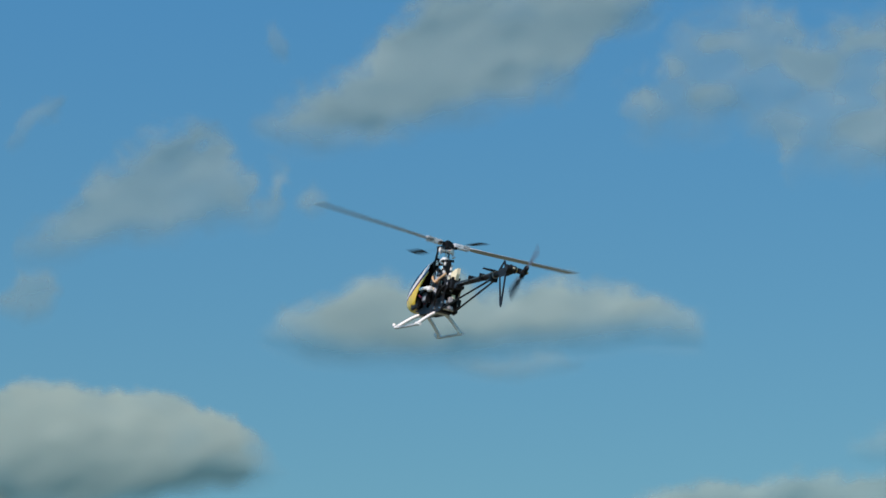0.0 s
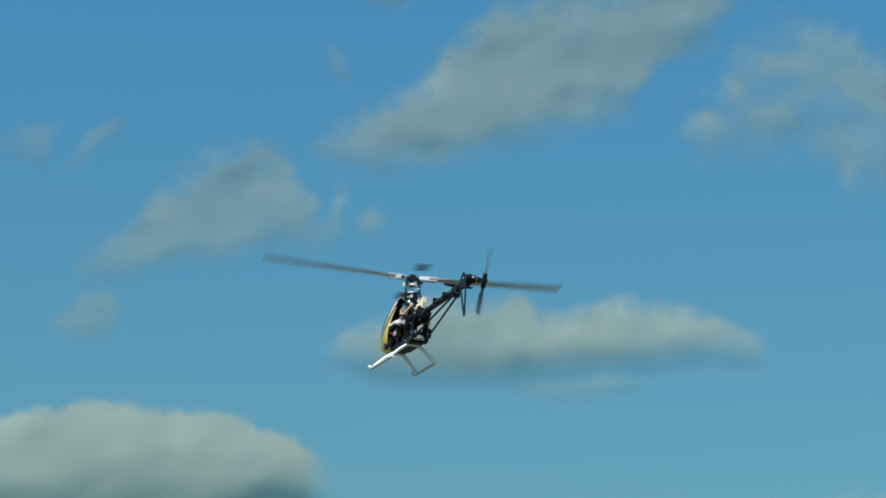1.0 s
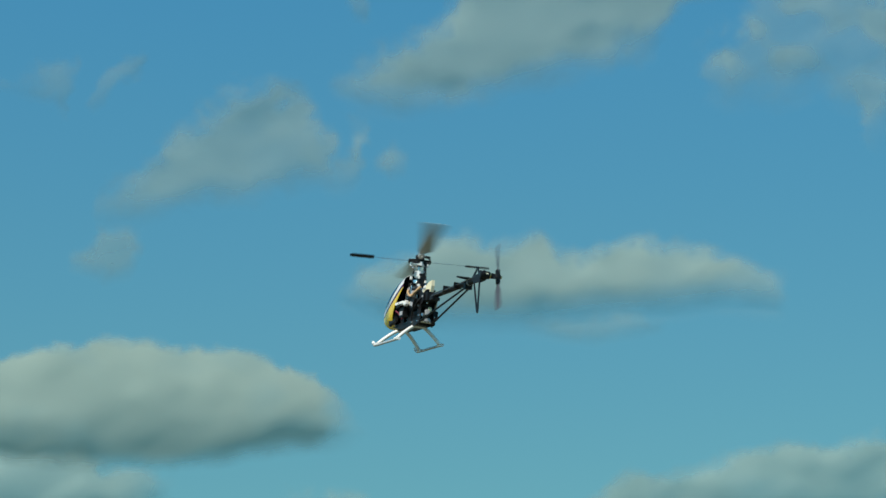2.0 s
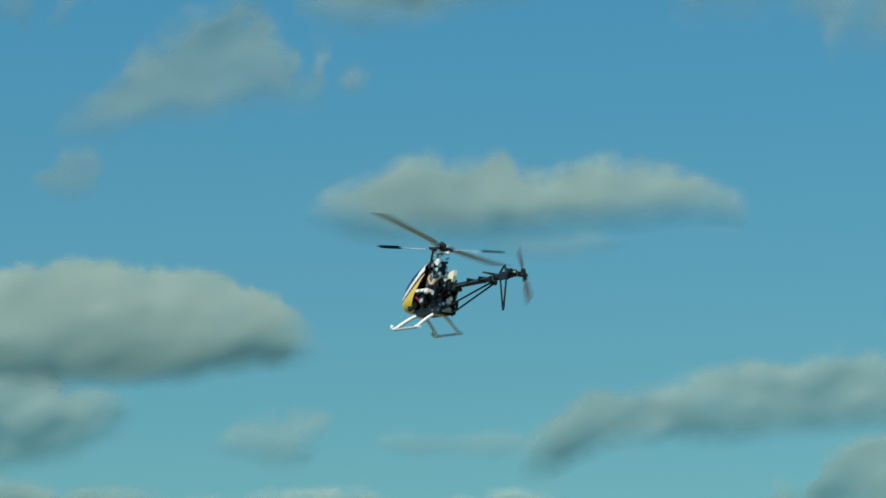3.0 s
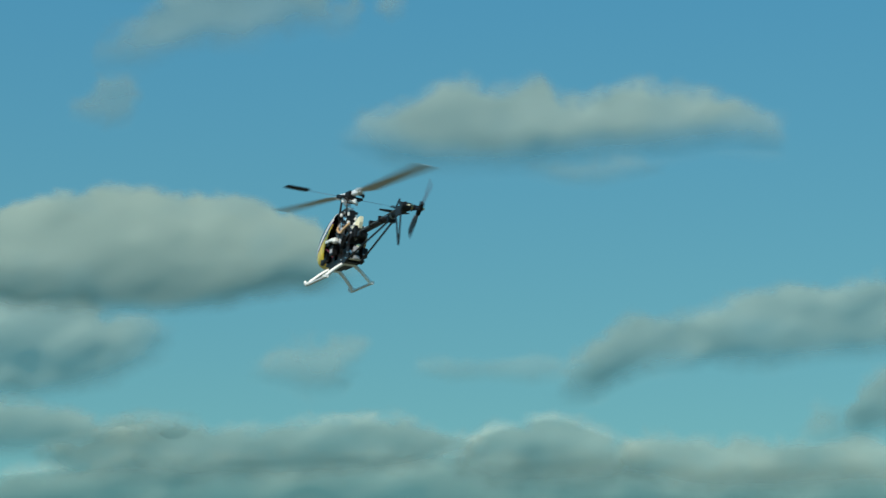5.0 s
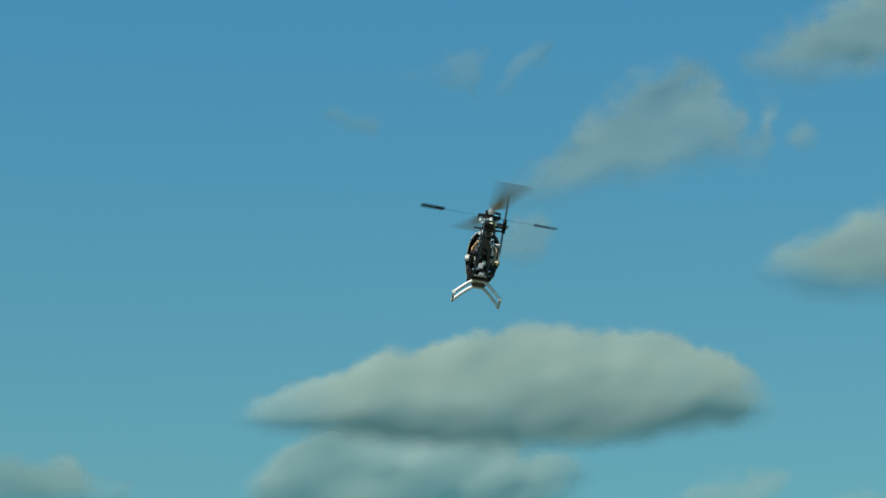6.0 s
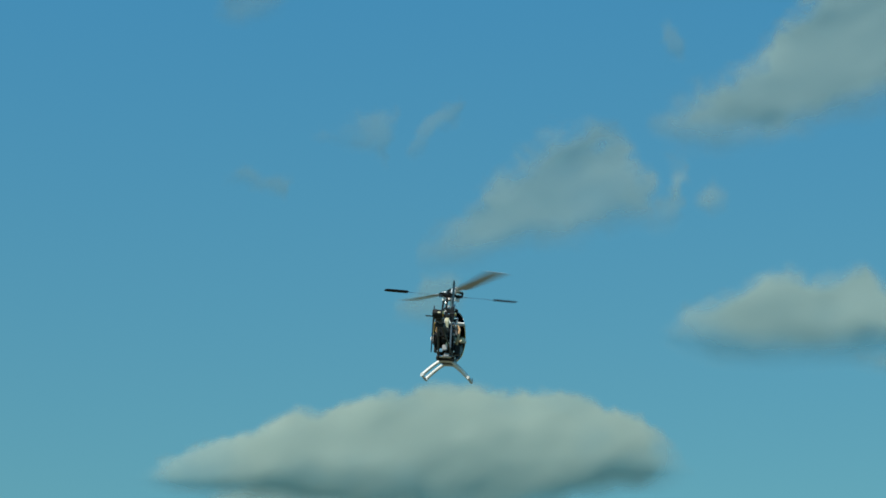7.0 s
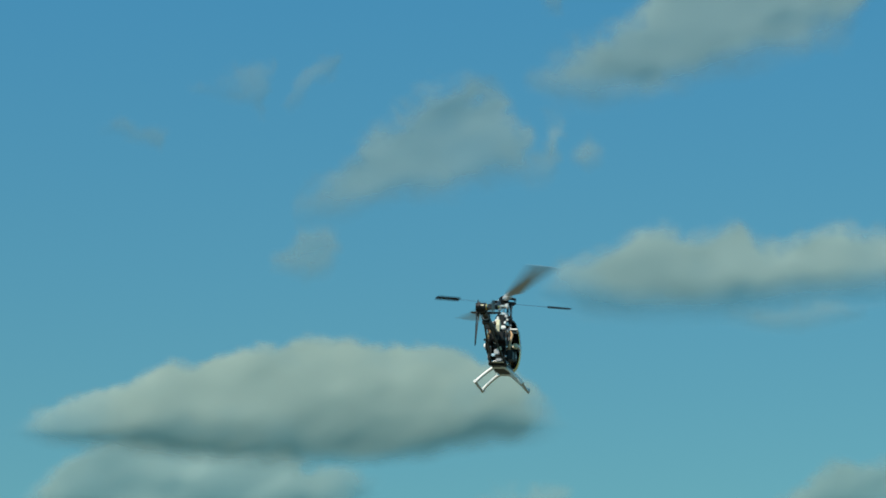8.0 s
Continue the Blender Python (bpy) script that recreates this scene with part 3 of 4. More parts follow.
    # servos on both flanks: body, mounting lug, arm, sticker
    for x, y, z, tilt in ((0.006, 0.0265, 0.071, 0), (0.006, -0.0265, 0.071, 0), (-0.050, 0.0255, 0.086, -20)):
        sv = part("servo", bmesh_of(add_box, ((x, y, z), (0.0235, 0.0115, 0.024), (0, tilt, 0)), ((x, y, z + 0.006), (0.032, 0.0115, 0.0025), (0, tilt, 0))), BLACK, heli)
        part("servo_sticker", bmesh_of(add_box, ((x, y + math.copysign(0.0062, y), z - 0.003), (0.016, 0.0008, 0.009), (0, tilt, 0), 0)), LABEL, sv, "silver sticker")
        part("servo_arm", bmesh_of(add_box, ((x + 0.009, y + math.copysign(0.010, y), z + 0.013), (0.024, 0.003, 0.005), (0, tilt + 8, 0))), BLACK, sv)
    # white bell-crank arms that stand out on both flanks
    for s in (1, -1):
        bm = bmesh.new()
        add_box(bm, (0.004, 0.0370 * s, 0.0900), (0.046, 0.008, 0.0065))
        part("elevator_arm", bm, WHITE, heli, "white nylon control arm")
        part("arm_pivot", bmesh_of(add_rod, ((0.004, 0.015 * s, 0.090), (0.004, 0.041 * s, 0.090), 0.0026)), STEEL, heli)
    part("canopy_post", bmesh_of(add_rod, ((0.02, -0.037, 0.128), (0.02, -0.014, 0.128), 0.0025)), WHITE, heli, "white canopy post")
    part("canopy_post", bmesh_of(add_rod, ((-0.014, -0.036, 0.129), (-0.014, -0.012, 0.129), 0.0025)), WHITE, heli, "white canopy post")
    for s in (1, -1):
        part("mount_tab", bmesh_of(add_box, ((-0.022, 0.0335 * s, 0.0880), (0.012, 0.011, 0.012), (0, 12, 8 * s), 0.002)), WHITE if s > 0 else CREAM, heli, "pale nylon mounting tab")
        part("side_bracket", bmesh_of(add_box, ((-0.030, 0.0215 * s, 0.1085), (0.014, 0.007, 0.018), (0, -18, 0), 0.0015)), LABEL, heli, "grey metal side bracket")
    part("rear_clip", bmesh_of(add_box, ((-0.0785, 0.002, 0.0640), (0.006, 0.012, 0.014), (0, 6, 0), 0.002)), LABEL, heli, "silver rear clip")
    part("rear_clip", bmesh_of(add_box, ((-0.0700, -0.003, 0.0470), (0.010, 0.014, 0.009), (0, 0, 0), 0.002)), LABEL, heli, "silver rear clip")
    for s in (1, -1):
        part("tower_panel", bmesh_of(add_plate, ([(0.020, 0.106), (0.014, 0.128), (0.002, 0.132), (-0.004, 0.108)], 0.0185 * s, 0.0018)), LABEL, heli, "grey metal tower panel")
    # gyro on its shelf, wires
    gy = part("gyro", bmesh_of(add_plate, ([(-0.060, 0.127), (-0.074, 0.134), (-0.093, 0.137), (-0.094, 0.124), (-0.090, 0.110), (-0.064, 0.112)], 0, 0.008)), CREAM, heli, "cream gyro box")
    part("gyro_pad", bmesh_of(add_box, ((-0.072, 0, 0.1105), (0.030, 0.022, 0.004), (0, 16, 0))), BLACK, gy)
    wires = [(ORANGE, [(-0.018, 0.020, 0.112), (-0.032, 0.026, 0.104), (-0.046, 0.024, 0.112), (-0.060, 0.016, 0.124)], 0.0030),
             (ORANGE, [(0.004, 0.021, 0.123), (-0.012, 0.027, 0.114), (-0.030, 0.026, 0.103), (-0.048, 0.020, 0.094)], 0.0026),
             (REDWIRE, [(0.075, 0.020, 0.074), (0.052, 0.030, 0.080), (0.030, 0.028, 0.070), (0.026, 0.020, 0.058)], 0.0018),
             (BLACK, [(-0.030, 0.020, 0.060), (-0.052, 0.027, 0.068), (-0.066, 0.022, 0.090), (-0.082, 0.010, 0.104)], 0.0022),
             (ORANGE, [(-0.026, -0.020, 0.122), (-0.040, -0.027, 0.112), (-0.056, -0.027, 0.098), (-0.058, -0.024, 0.078), (-0.050, -0.026, 0.066)], 0.0032)]
    for mat, run, r in wires:
        part("wire", bmesh_of(add_tube, (run, r, 8)), mat, heli, smooth=True)
    # bright screw heads and link balls on the flanks
    for s in (1, -1):
        for x, z in ((-0.070, 0.056), (-0.064, 0.044), (0.072, 0.050), (-0.022, 0.126), (0.016, 0.118), (-0.058, 0.080), (0.030, 0.086), (-0.030, 0.045), (0.000, 0.122)):
            part("screw", bmesh_of(add_rod, ((x, 0.0172 * s, z), (x, 0.0205 * s, z), 0.0023, 0.0018, 10)), ALU, heli)


def build_mast(heli):
    part("mast", bmesh_of(add_rod, ((0, 0, 0.040), (0, 0, HUB - 0.004), 0.0026)), STEEL, heli, "steel main mast")
    bm = bmesh.new()
    add_rod(bm, (0, 0, 0.139), (0, 0, 0.1425), 0.0165, n=32)
    add_rod(bm, (0, 0, 0.1435), (0, 0, 0.148), 0.0130, n=32)
    add_rod(bm, (0, 0, 0.136), (0, 0, 0.150), 0.0055, n=20)
    for a in (30, 150, 270, 0, 180):
        c, s = math.cos(radians(a)), math.sin(radians(a))
        bmesh.ops.create_uvsphere(bm, u_segments=10, v_segments=6, radius=0.0026, matrix=Matrix.Translation((0.0185 * c, 0.0185 * s, 0.141)))
    part("swashplate", bm, ALU, heli, "silver aluminium swashplate", smooth=False)
    # small pale blocks crowded round the mast, their white standing in for metal glints
    for x, y, z, sx, sy, sz, turn, mat in ((-0.010, 0.013, 0.118, 0.014, 0.004, 0.006, 20, WHITE), (-0.012, -0.013, 0.120, 0.012, 0.004, 0.006, -15, WHITE), (-0.026, 0.008, 0.132, 0.005, 0.006, 0.009, 0, WHITE),
                                           (-0.018, -0.012, 0.151, 0.008, 0.004, 0.005, 0, WHITE), (0.004, 0.016, 0.153, 0.006, 0.005, 0.008, 0, WHITE), (-0.008, 0.017, 0.134, 0.006, 0.005, 0.010, 10, WHITE),
                                           (-0.006, -0.018, 0.132, 0.006, 0.005, 0.009, -10, WHITE), (-0.030, -0.004, 0.116, 0.006, 0.008, 0.007, 0, WHITE), (-0.046, 0.004, 0.117, 0.008, 0.007, 0.006, 0, CREAM),
                                           (-0.0265, 0.009, 0.152, 0.004, 0.005, 0.008, 0, WHITE), (-0.0265, -0.008, 0.143, 0.004, 0.005, 0.007, 0, WHITE), (-0.050, 0.0175, 0.121, 0.007, 0.005, 0.006, 0, LABEL),
                                           (-0.050, -0.0175, 0.117, 0.007, 0.005, 0.007, 0, WHITE), (-0.080, 0.0165, 0.099, 0.006, 0.005, 0.005, 0, LABEL), (-0.078, -0.0165, 0.095, 0.007, 0.005, 0.006, 0, WHITE)):
        part("glint_block", bmesh_of(add_box, ((x, y, z), (sx, sy, sz), (0, turn, 0), 0.001)), mat, heli)
    # anti-rotation bracket behind the mast, pair of uprights seen beside it
    part("guide_bracket", bmesh_of(add_box, ((-0.0225, 0, 0.142), (0.005, 0.013, 0.040)), ((-0.018, 0.0065, 0.140), (0.011, 0.003, 0.034)), ((-0.018, -0.0065, 0.140), (0.011, 0.003, 0.034))), BLACK, heli)
    for x, y in ((0.012, 0.0175), (0.010, -0.0185), (-0.012, 0.020)):
        ln = part("servo_link", bmesh_of(add_rod, ((x, y, 0.094), (x * 0.91, y * 0.91, 0.140), 0.0018)), STEEL, heli)
        for k, z in ((1.0, 0.098), (0.91, 0.137)):
            part("link_end", bmesh_of(add_box, ((x * k, y * k, z), (0.0052, 0.0048, 0.010))), BLACK, ln)


def build_landing_gear(heli):
    for x, ahead in ((-0.030, -0.004), (0.070, 0.016)):
        run = []
        for k in range(-10, 11):
            y = 0.0535 * k / 10
            out = max(0.0, (abs(y) - 0.010) / 0.0435)
            run.append((x + ahead * out, y, 0.0375 - 0.0355 * out ** 1.25))
        bow = part("skid_bow", bmesh_of(add_tube, (run, 0.0040, 10, 1.3)), WHITE, heli, "white nylon skid bow", smooth=True)
        for s in (1, -1):
            part("skid_clamp", bmesh_of(add_rod, ((x + ahead - 0.008, 0.054 * s, 0.0015), (x + ahead + 0.008, 0.054 * s, 0.0015), 0.0042)), WHITE, bow)
    for s in (1, -1):
        rail = part("skid_rail", bmesh_of(add_tube, ([(-0.047, 0.054 * s, 0), (0.020, 0.054 * s, 0), (0.090, 0.054 * s, 0), (0.104, 0.0535 * s, 0.003), (0.111, 0.053 * s, 0.008)], 0.0030, 10)), TUBE, heli, "dull grey aluminium skid tube", smooth=True)
        part("end_cap", bmesh_of(add_rod, ((-0.051, 0.054 * s, 0), (-0.044, 0.054 * s, 0), 0.0036)), WHITE, rail)
        part("end_cap", bmesh_of(add_rod, ((0.1065, 0.0533 * s, 0.0045), (0.1125, 0.0528 * s, 0.0095), 0.0038)), WHITE, rail)


def build_tail(heli):
    part("boom_clamp", bmesh_of(add_box, ((-0.084, 0, 0.0985), (0.030, 0.028, 0.020))), BLACK, heli)
    part("tail_boom", bmesh_of(add_rod, ((-0.060, 0, 0.0985), (-0.378, 0, 0.1045), 0.0062, None, 20)), CARBON, heli, "black carbon tail boom", smooth=False)
    for s in (1, -1):
        st = part("boom_strut", bmesh_of(add_rod, ((-0.062, 0.017 * s, 0.0400), (-0.296, 0.0045 * s, 0.0930), 0.0022)), CARBON, heli)
        part("strut_end", bmesh_of(add_box, ((-0.068, 0.0185 * s, 0.0390), (0.018, 0.005, 0.006), (0, 13, 0))), BLACK, st)
    part("strut_clamp", bmesh_of(add_box, ((-0.297, 0, 0.0985), (0.012, 0.017, 0.020))), BLACK, heli)
    # rudder servo on the boom with its push rod
    part("rudder_servo", bmesh_of(add_box, ((-0.122, 0.004, 0.0895), (0.012, 0.020, 0.008)), ((-0.122, 0.012, 0.092), (0.020, 0.003, 0.010))), BLACK, heli)
    part("push_rod", bmesh_of(add_rod, ((-0.122, 0.014, 0.094), (-0.372, 0.010, 0.1095), 0.0011, None, 8)), STEEL, heli)
    for x in (-0.19, -0.25):
        part("rod_guide", bmesh_of(add_box, ((x, 0.005, 0.1025), (0.005, 0.019, 0.014))), BLACK, heli)
    # horizontal fin
    bm = bmesh.new()
    pts = [(-0.294, 0.010), (-0.302, 0.032), (-0.312, 0.034), (-0.316, 0.010), (-0.316, -0.010), (-0.312, -0.034), (-0.302, -0.032), (-0.294, -0.010)]
    low, up = [bm.verts.new((x, y, 0.1105)) for x, y in pts], [bm.verts.new((x, y, 0.1122)) for x, y in pts]
    bm.faces.new(low), bm.faces.new(up)
    for i in range(8):
        bm.faces.new((low[i], low[(i + 1) % 8], up[(i + 1) % 8], up[i]))
    part("horizontal_fin", bm, CARBON, heli)
    # vertical fin: two slim triangles with lightening holes
    fin = [(-0.338, 0.104), (-0.350, 0.0975), (-0.3795, 0.026), (-0.3855, 0.0225), (-0.3890, 0.028), (-0.3860, 0.095), (-0.3830, 0.108), (-0.3700, 0.128), (-0.3660, 0.128), (-0.346, 0.112)]
    holes = [[(-0.3570, 0.0925), (-0.3825, 0.034), (-0.3805, 0.0925)], [(-0.3560, 0.1120), (-0.3665, 0.1225), (-0.3740, 0.1110)]]
    part("vertical_fin", bmesh_of(add_plate, (fin, 0.0103, 0.0018, holes)), CARBON, heli, "black carbon fin with cut-out")
    bm = bmesh.new()
    add_box(bm, (-0.376, 0.001, 0.1060), (0.016, 0.015, 0.014), (0, 0, 0), 0.0015)
    add_rod(bm, (-0.366, 0, 0.1043), (-0.358, 0, 0.1041), 0.0085, n=16)
    add_box(bm, (-0.390, 0.004, 0.1125), (0.008, 0.006, 0.010), (0, 20, 0), 0.001)
    add_rod(bm, (-0.3846, 0.012, 0.1095), (-0.3846, -0.010, 0.1095), 0.0085, n=20)
    case = part("tail_gearbox", bm, BLACK, heli)
    part("bearing_ring", bmesh_of(add_rod, ((-0.3846, -0.009, 0.1095), (-0.3846, -0.0125, 0.1095), 0.0070, None, 20)), BRASS, case, "brass bearing ring")
    part("case_screw", bmesh_of(add_rod, ((-0.372, -0.0075, 0.112), (-0.372, -0.0105, 0.112), 0.0030, None, 10)), ALU, case)
    part("case_plate", bmesh_of(add_box, ((-0.392, 0.0, 0.1110), (0.002, 0.013, 0.005))), CREAM, case, "cream tail case cover")
    part("pitch_lever", bmesh_of(add_box, ((-0.366, -0.012, 0.108), (0.024, 0.003, 0.005), (0, 0, 20)), ((-0.378, -0.018, 0.109), (0.004, 0.012, 0.008))), BLACK, heli)
    slider = part("pitch_slider", bmesh_of(add_rod, ((-0.3846, -0.0155, 0.1095), (-0.3846, -0.0195, 0.1095), 0.0062, None, 16), ((-0.3846, -0.0195, 0.1095), (-0.3846, -0.0215, 0.1095), 0.0042, None, 16)), BLACK, heli)
    for k in (1, -1):
        part("slider_link", bmesh_of(add_box, ((-0.3846 + 0.0075 * k, -0.0225, 0.1095 + 0.004 * k), (0.005, 0.012, 0.006), (0, 0, 6 * k), 0.001)), BLACK, slider)
    part("clamp_band", bmesh_of(add_rod, ((-0.300, 0, 0.1030), (-0.307, 0, 0.1031), 0.0076, None, 16)), LABEL, heli, "grey boom clamp band")
    part("tail_shaft", bmesh_of(add_rod, ((-0.3846, 0.013, 0.1095), (-0.3846, -0.036, 0.1095), 0.0016, None, 10)), STEEL, heli)


def airfoil_bar(bm, stations):
    """A blade along +x: rows of x, centre y, chord, thickness, height."""
    prof = [(0.50, 0.0), (0.38, 0.42), (0.10, 0.5), (-0.25, 0.3), (-0.5, 0.03), (-0.25, -0.22), (0.10, -0.42), (0.38, -0.36)]
    rings = [[bm.verts.new((x, cy + u * ch, z + v * th)) for u, v in prof] for x, cy, ch, th, z in stations]
    for a, b in zip(rings, rings[1:]):
        for k in range(8):
            bm.faces.new((a[k], a[(k + 1) % 8], b[(k + 1) % 8], b[k]))
    bm.faces.new(rings[0])
    bm.faces.new(rings[-1][::-1])


def turned(bm, m):
    bmesh.ops.transform(bm, matrix=m, verts=bm.verts)
    return bm


def build_main_rotor(heli):
    bm = bmesh.new()
    add_box(bm, (0, 0, 0), (0.018, 0.020, 0.012), (0, 0, 0), 0.0015)
    add_box(bm, (0, 0, 0.0065), (0.010, 0.011, 0.005), (0, 0, 0), 0.0015)
    add_rod(bm, (-0.020, 0, 0), (0.020, 0, 0), 0.0035)
    add_rod(bm, (0, 0, -0.020), (0, 0, 0.0085), 0.0060, 0.0052, 16)
    head = part("main_rotor", bm, BLACK, heli, "spinning main rotor with two grey blades and flybar")
    head.location = (0, 0, HUB)
    cone = math.degrees(math.atan(0.0133 / 0.35))
    for side in (0, 180):
        m = pose(0, 0, 0, 0, 0, side) @ pose(0, 0, 0, 0, -cone, 0)
        pitch = m @ pose(0, 0, 0, -4.5, 0, 0)
        bm = bmesh.new()
        add_box(bm, (0.028, 0, 0), (0.026, 0.0125, 0.0115), (0, 0, 0), 0.002)
        add_box(bm, (0.047, 0, 0.0042), (0.020, 0.013, 0.0022), (0, 0, 0), 0.0006)
        add_box(bm, (0.047, 0, -0.0042), (0.020, 0.013, 0.0022), (0, 0, 0), 0.0006)
        grip = part("blade_grip", turned(bm, pitch), SATIN, head, "silver aluminium blade grip")
        part("grip_bolt", turned(bmesh_of(add_rod, ((0.051, 0, -0.0068), (0.051, 0, 0.0072), 0.0024, None, 10)), pitch), STEEL, grip)
        part("pitch_arm", turned(bmesh_of(add_box, ((0.024, 0.013, -0.001), (0.008, 0.018, 0.0045)), ((0.024, 0.021, -0.003), (0.005, 0.004, 0.008))), pitch), BLACK, grip, "black pitch arm")
        bm = bmesh.new()
        airfoil_bar(bm, [(0.040, -0.0000, -0.0140, 0.0052, 0), (0.056, 0.0010, -0.0160, 0.0050, 0), (0.072, 0.0040, -0.0260, 0.0046, 0), (0.092, 0.0060, -0.0320, 0.0042, 0),
                         (0.20, 0.0060, -0.0320, 0.0038, 0), (0.30, 0.0060, -0.0320, 0.0036, 0), (0.340, 0.0060, -0.0320, 0.0034, 0), (0.3485, 0.0070, -0.0270, 0.0028, 0), (0.3505, 0.0090, -0.0170, 0.0016, 0)])
        blade = part("main_blade", turned(bm, pitch), BLADE, head, "pale grey lacquered rotor blade", smooth=False)
        bm = bmesh.new()
        airfoil_bar(bm, [(0.0555, 0.0010, -0.0172, 0.0056, 0), (0.072, 0.0040, -0.0272, 0.0052, 0), (0.086, 0.0055, -0.0322, 0.0048, 0)])
        part("blade_sleeve", turned(bm, pitch), ROOT, blade, "pale varnished root sleeve")
    # flybar, its cradle and two paddles at right angles to the blades
    part("flybar", bmesh_of(add_rod, ((0, -0.150, -0.0085), (0, 0.150, -0.0085), 0.00045, None, 8)), STEEL, head, "thin polished steel flybar")
    part("flybar_cradle", bmesh_of(add_box, ((0.0125, 0, -0.0085), (0.003, 0.050, 0.005)), ((-0.0125, 0, -0.0085), (0.003, 0.050, 0.005)), ((0, 0.024, -0.0085), (0.026, 0.004, 0.006)), ((0, -0.024, -0.0085), (0.026, 0.004, 0.006))), BLACK, head)
    for s in (1, -1):
        bm = bmesh.new()
        airfoil_bar(bm, [(0.106, 0, 0.017, 0.0040, 0), (0.110, 0, 0.022, 0.0052, 0), (0.135, 0, 0.0225, 0.0050, 0), (0.157, 0, 0.022, 0.0046, 0), (0.162, 0, 0.015, 0.0030, 0)])
        part("paddle", turned(bm, pose(0, 0, -0.0085, 0, 0, 90 * s) @ pose(0, 0, 0, 8, 0, 0)), PADDLE, head, "black flybar paddle")
        bm = bmesh.new()
        add_rod(bm, (0.014 * s, 0.013, -0.007), (0.018 * s, 0.015, -0.058), 0.0024, None, 8)
        add_box(bm, (0.014 * s, 0.013, -0.013), (0.006, 0.005, 0.012))
        add_box(bm, (0.018 * s, 0.015, -0.050), (0.006, 0.005, 0.014))
        part("mixing_link", bm, BLACK, head)
    bm = bmesh_of(add_rod, ((0, 0, -0.047), (0, 0, -0.032), 0.0090, None, 16))
    for a in (25, 115):
        add_box(bm, (0, 0, -0.0405), (0.030, 0.007, 0.0062), (0, 0, a), 0.001)
    part("washout", bm, SATIN, head, "silver washout hub with four arms")
    bm = bmesh_of(add_rod, ((0, 0, -0.0180), (0, 0, -0.0140), 0.0105, 0.0095, 20))
    for a in (10, 100):
        add_box(bm, (0, 0, -0.0165), (0.042, 0.008, 0.0048), (0, 0, a), 0.001)
        for k in (-0.0195, 0.0195):
            c, d = math.cos(radians(a)), math.sin(radians(a))
            add_rod(bm, (k * c, k * d, -0.021), (k * c, k * d, -0.012), 0.0030, None, 10)
    part("seesaw", bm, SATIN, head, "silver seesaw with four arms")
    for s in (1, -1):
        part("link_ball", bmesh_of(add_rod, ((0.010 * s, -0.012 * s, -0.030), (0.016 * s, -0.016 * s, -0.026), 0.0032, 0.0022, 10)), ALU, head)
    part("washout_arm", bmesh_of(add_box, ((0, 0.013, -0.040), (0.034, 0.004, 0.006), (0, 12, 0)), ((0, -0.013, -0.040), (0.034, 0.004, 0.006), (0, -12, 0)), ((0, 0, -0.040), (0.006, 0.028, 0.006))), BLACK, head)
    return head


def build_tail_rotor(heli):
    bm = bmesh.new()
    add_rod(bm, (0, -0.005, 0), (0, 0.005, 0), 0.0055, None, 16)
    add_box(bm, (0, 0, 0), (0.034, 0.008, 0.009), (0, 0, 0), 0.001)
    hub = part("tail_rotor", bm, BLACK, heli, "spinning tail rotor with two dark blades")
    hub.location = (-0.3846, -0.0317, 0.1095)
    part("hub_cap", bmesh_of(add_rod, ((0, -0.009, 0), (0, -0.004, 0), 0.0030, 0.0036, 12)), BRASS, hub)
    for s in (0, 180):
        bm = bmesh.new()
        airfoil_bar(bm, [(0.012, 0, 0.010, 0.0040, 0), (0.022, 0, 0.011, 0.0034, 0), (0.032, 0.001, 0.0195, 0.0026, 0), (0.060, 0.001, 0.0195, 0.0022, 0), (0.072, 0.0005, 0.017, 0.0018, 0), (0.0755, 0, 0.010, 0.0012, 0)])
        part("tail_blade", turned(bm, pose(0, 0, 0, 0, s, 0) @ pose(0, 0, 0, 78, 0, 0)), TAILB, hub)
    return hub


helicopter = new("model_helicopter")
helicopter.empty_display_size = 0.1
tagged(helicopter, "flying radio-controlled model helicopter, yellow and white canopy, white skids", "helicopter")
build_canopy(helicopter)
build_frame(helicopter)
build_mast(helicopter)
build_landing_gear(helicopter)
build_tail(helicopter)
main_rotor = build_main_rotor(helicopter)
tail_rotor = build_tail_rotor(helicopter)


def spin(seen, rate):
    """Turns of a two-bladed rotor for every thirtieth of a second, through the bearings seen, at about that many degrees a step."""
    turn, keys = seen[0][1], []
    for (t0, a0), (t1, a1) in zip(seen, seen[1:]):
        n = round((t1 - t0) * FPS)
        swing = (a1 - a0) % 180
        swing += 180 * round((rate * n - swing) / 180)
        swing += 180 if swing / n < -88 else 0
        keys += [(t0 + k / FPS, turn + swing * k / n) for k in range(n)]
        turn += swing
    return keys + [(seen[-1][0], turn)]


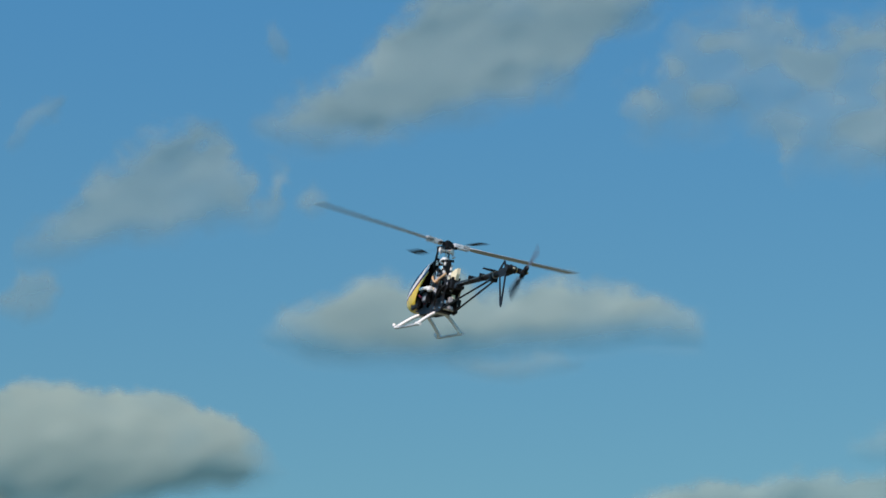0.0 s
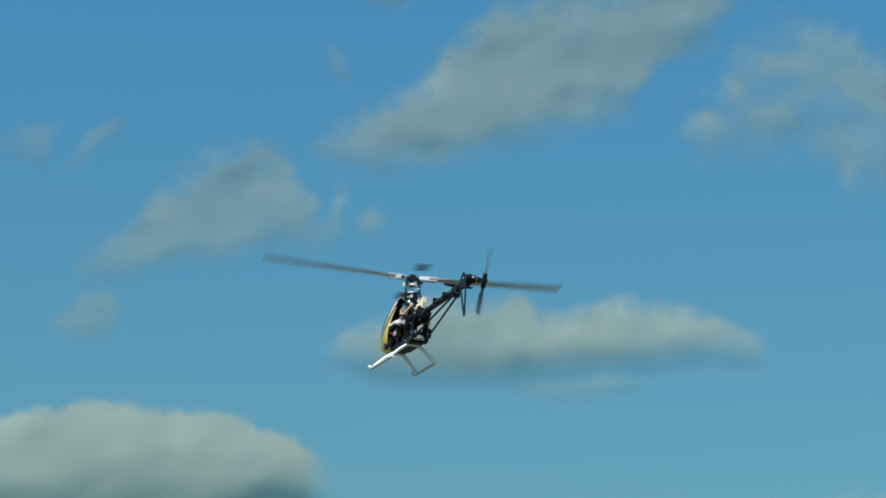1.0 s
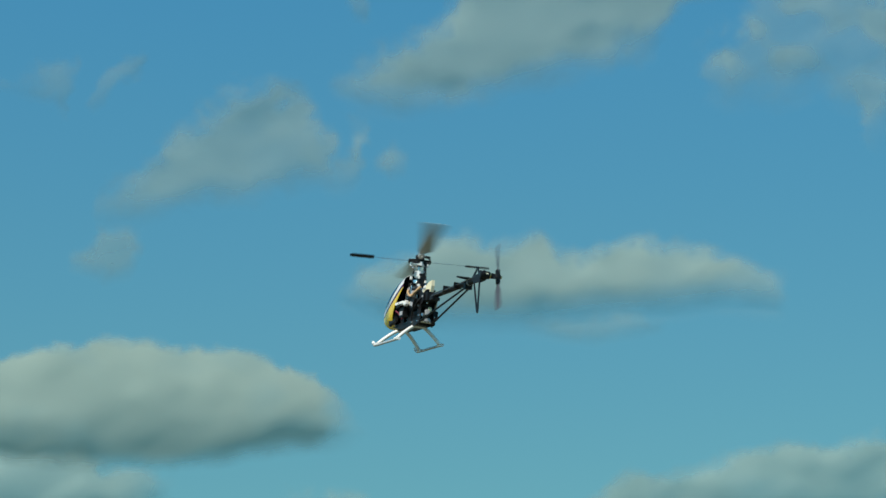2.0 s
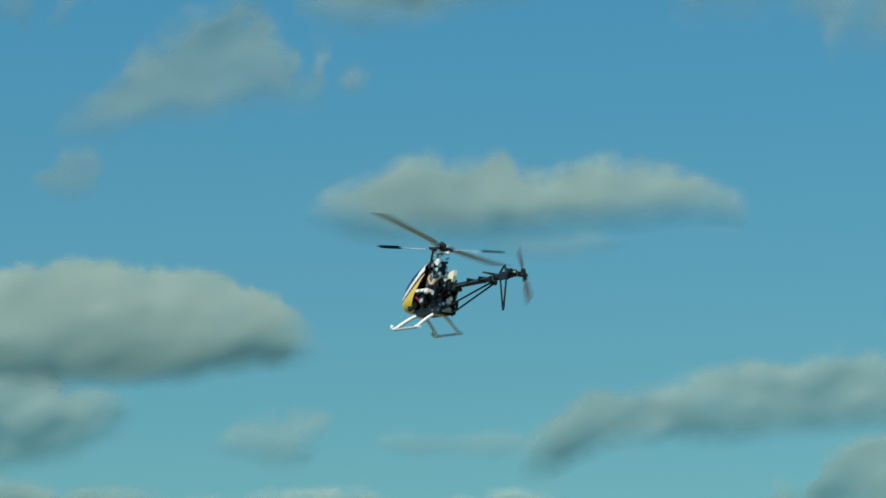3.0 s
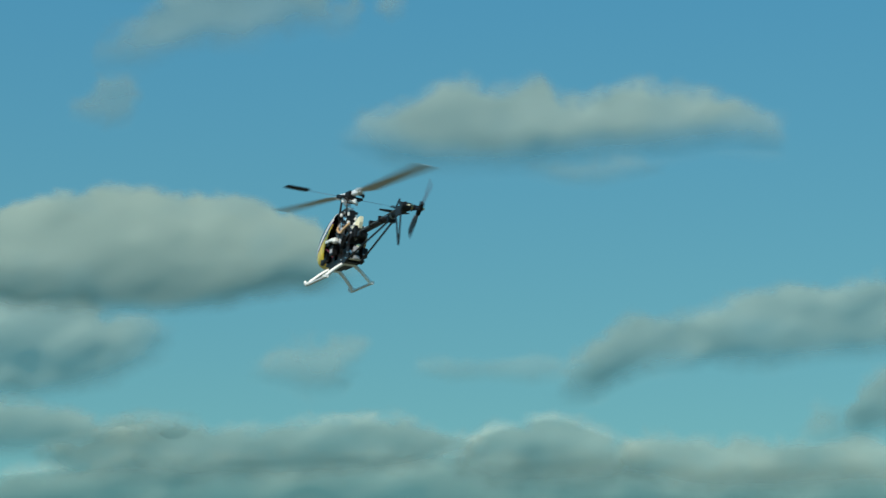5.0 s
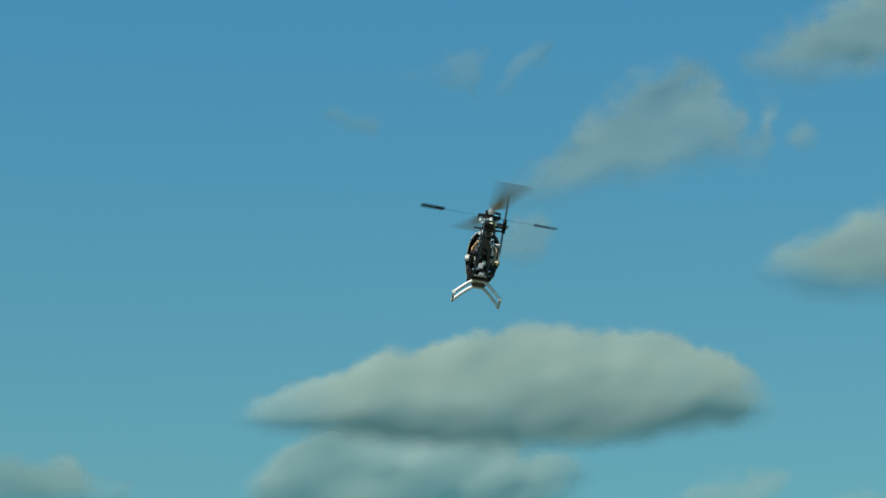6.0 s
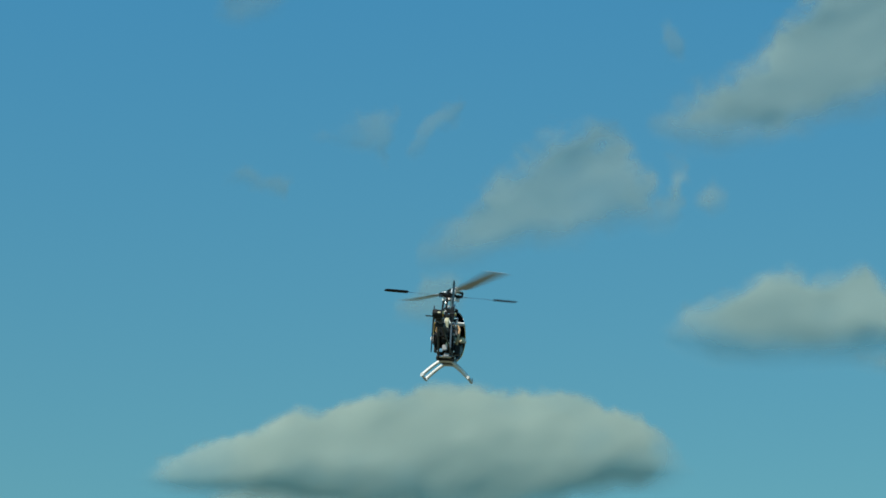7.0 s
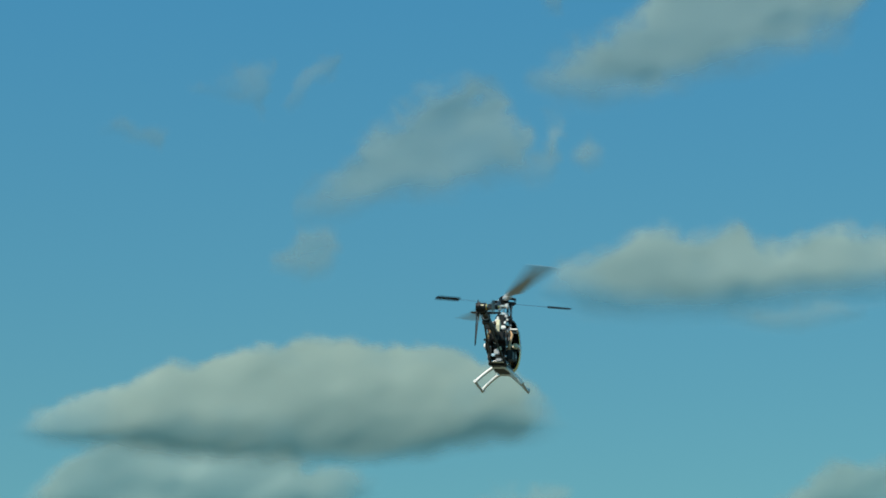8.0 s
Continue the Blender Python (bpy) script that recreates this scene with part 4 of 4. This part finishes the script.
def motions():
    """The hover: the helicopter's drift and lean, its main rotor and its tail rotor."""
    walk(helicopter, [
        (0.0, pose(0.3294, 6.2887, 2.7230, 8.30, -5.53, 110.23)),
        (0.5, pose(0.1965, 6.3299, 2.7691, 6.87, -1.02, 109.28)),
        (0.8, pose(0.1586, 6.3975, 2.7461, 4.85, 3.05, 108.87)),
        (1.0, pose(0.1347, 6.3063, 2.6973, 4.13, 2.53, 108.62)),
        (1.2, pose(0.1016, 6.3141, 2.6457, 3.62, 1.36, 111.10)),
        (2.3, pose(0.1082, 6.3874, 2.5819, 3.66, -2.29, 112.10)),
        (2.5, pose(0.1412, 6.4862, 2.5482, 2.97, -2.34, 113.35)),
        (2.7, pose(0.1800, 6.4839, 2.5167, 3.66, -2.86, 113.29)),
        (3.0, pose(0.2366, 6.4502, 2.4633, 5.16, -3.67, 113.15)),
        (3.2, pose(0.2876, 6.3761, 2.4343, 5.01, -3.00, 114.28)),
        (3.5, pose(0.3798, 6.2324, 2.3346, 4.11, -0.71, 117.95)),
        (4.0, pose(0.4933, 6.1627, 2.2817, 2.82, 4.92, 121.90)),
        (4.2, pose(0.4953, 6.1802, 2.2853, 0.96, 6.42, 122.48)),
        (5.3, pose(-0.3603, 6.2320, 2.4447, 8.90, -2.20, 104.17)),
        (5.5, pose(-0.5334, 6.2200, 2.5078, 10.62, -4.81, 102.33)),
        (5.7, pose(-0.6639, 6.2257, 2.5727, 13.09, -3.39, 100.80)),
        (5.8, pose(-0.6895, 6.2393, 2.5987, 13.83, -2.70, 99.92)),
        (6.0, pose(-0.7045, 6.3295, 2.6678, 8.89, -1.38, 98.23)),
        (6.2, pose(-0.6842, 6.2635, 2.6789, 6.27, -0.04, 96.78)),
        (6.5, pose(-0.6312, 6.3134, 2.7002, 3.27, -0.69, 93.67)),
        (6.8, pose(-0.5945, 6.3782, 2.6687, 2.46, -2.42, 92.06)),
        (7.0, pose(-0.5764, 6.4575, 2.6423, 3.69, -4.07, 91.46)),
        (7.2, pose(-0.5422, 6.5691, 2.6816, 6.80, -6.33, 90.54)),
        (7.3, pose(-0.5358, 6.5919, 2.6876, 8.84, -7.47, 89.90)),
        (7.5, pose(-0.4718, 6.5534, 2.6880, 11.92, -8.63, 88.43)),
        (7.8, pose(-0.2753, 6.4744, 2.6097, 8.12, -3.83, 86.37)),
        (8.0, pose(-0.1560, 6.4252, 2.5068, 2.37, 1.63, 84.54)),
    ])
    # bearings of one blade round the mast, seconds and degrees
    seen = [(0.0, 277.0), (0.5, 178.3), (0.8, 155.2), (1.0, 259.8), (1.2, 181.4), (2.3, 244.0), (2.5, 175.2), (3.0, 309.1), (3.5, 222.1), (4.0, 165.8), (4.2, 294.6), (5.3, 305.0), (5.5, 250.6), (5.8, 247.4), (6.0, 186.4), (6.2, 299.1), (6.5, 292.3), (7.0, 199.8), (7.3, 195.7), (7.5, 304.2), (8.0, 200.1)]
    walk(main_rotor, [(t, pose(0, 0, HUB, 0, 0, a)) for t, a in spin(seen, -29.0)])
    # and of one tail blade, from the nose upwards
    tail_seen = [(0.0, 140), (0.5, 137), (0.8, 95), (1.0, 112), (1.2, 145), (2.3, 97), (2.5, 128), (3.0, 55), (3.5, 138), (4.0, 130), (4.2, 80), (5.3, 140), (5.5, 145), (5.8, 130), (6.0, 135),
                 (6.2, 100), (6.5, 95), (7.0, 88), (7.3, 95), (7.5, 92), (8.0, 12)]
    walk(tail_rotor, [(t, pose(-0.3846, -0.0317, 0.1095, 0, -a, 0)) for t, a in spin(tail_seen, -80.0)])


motions()
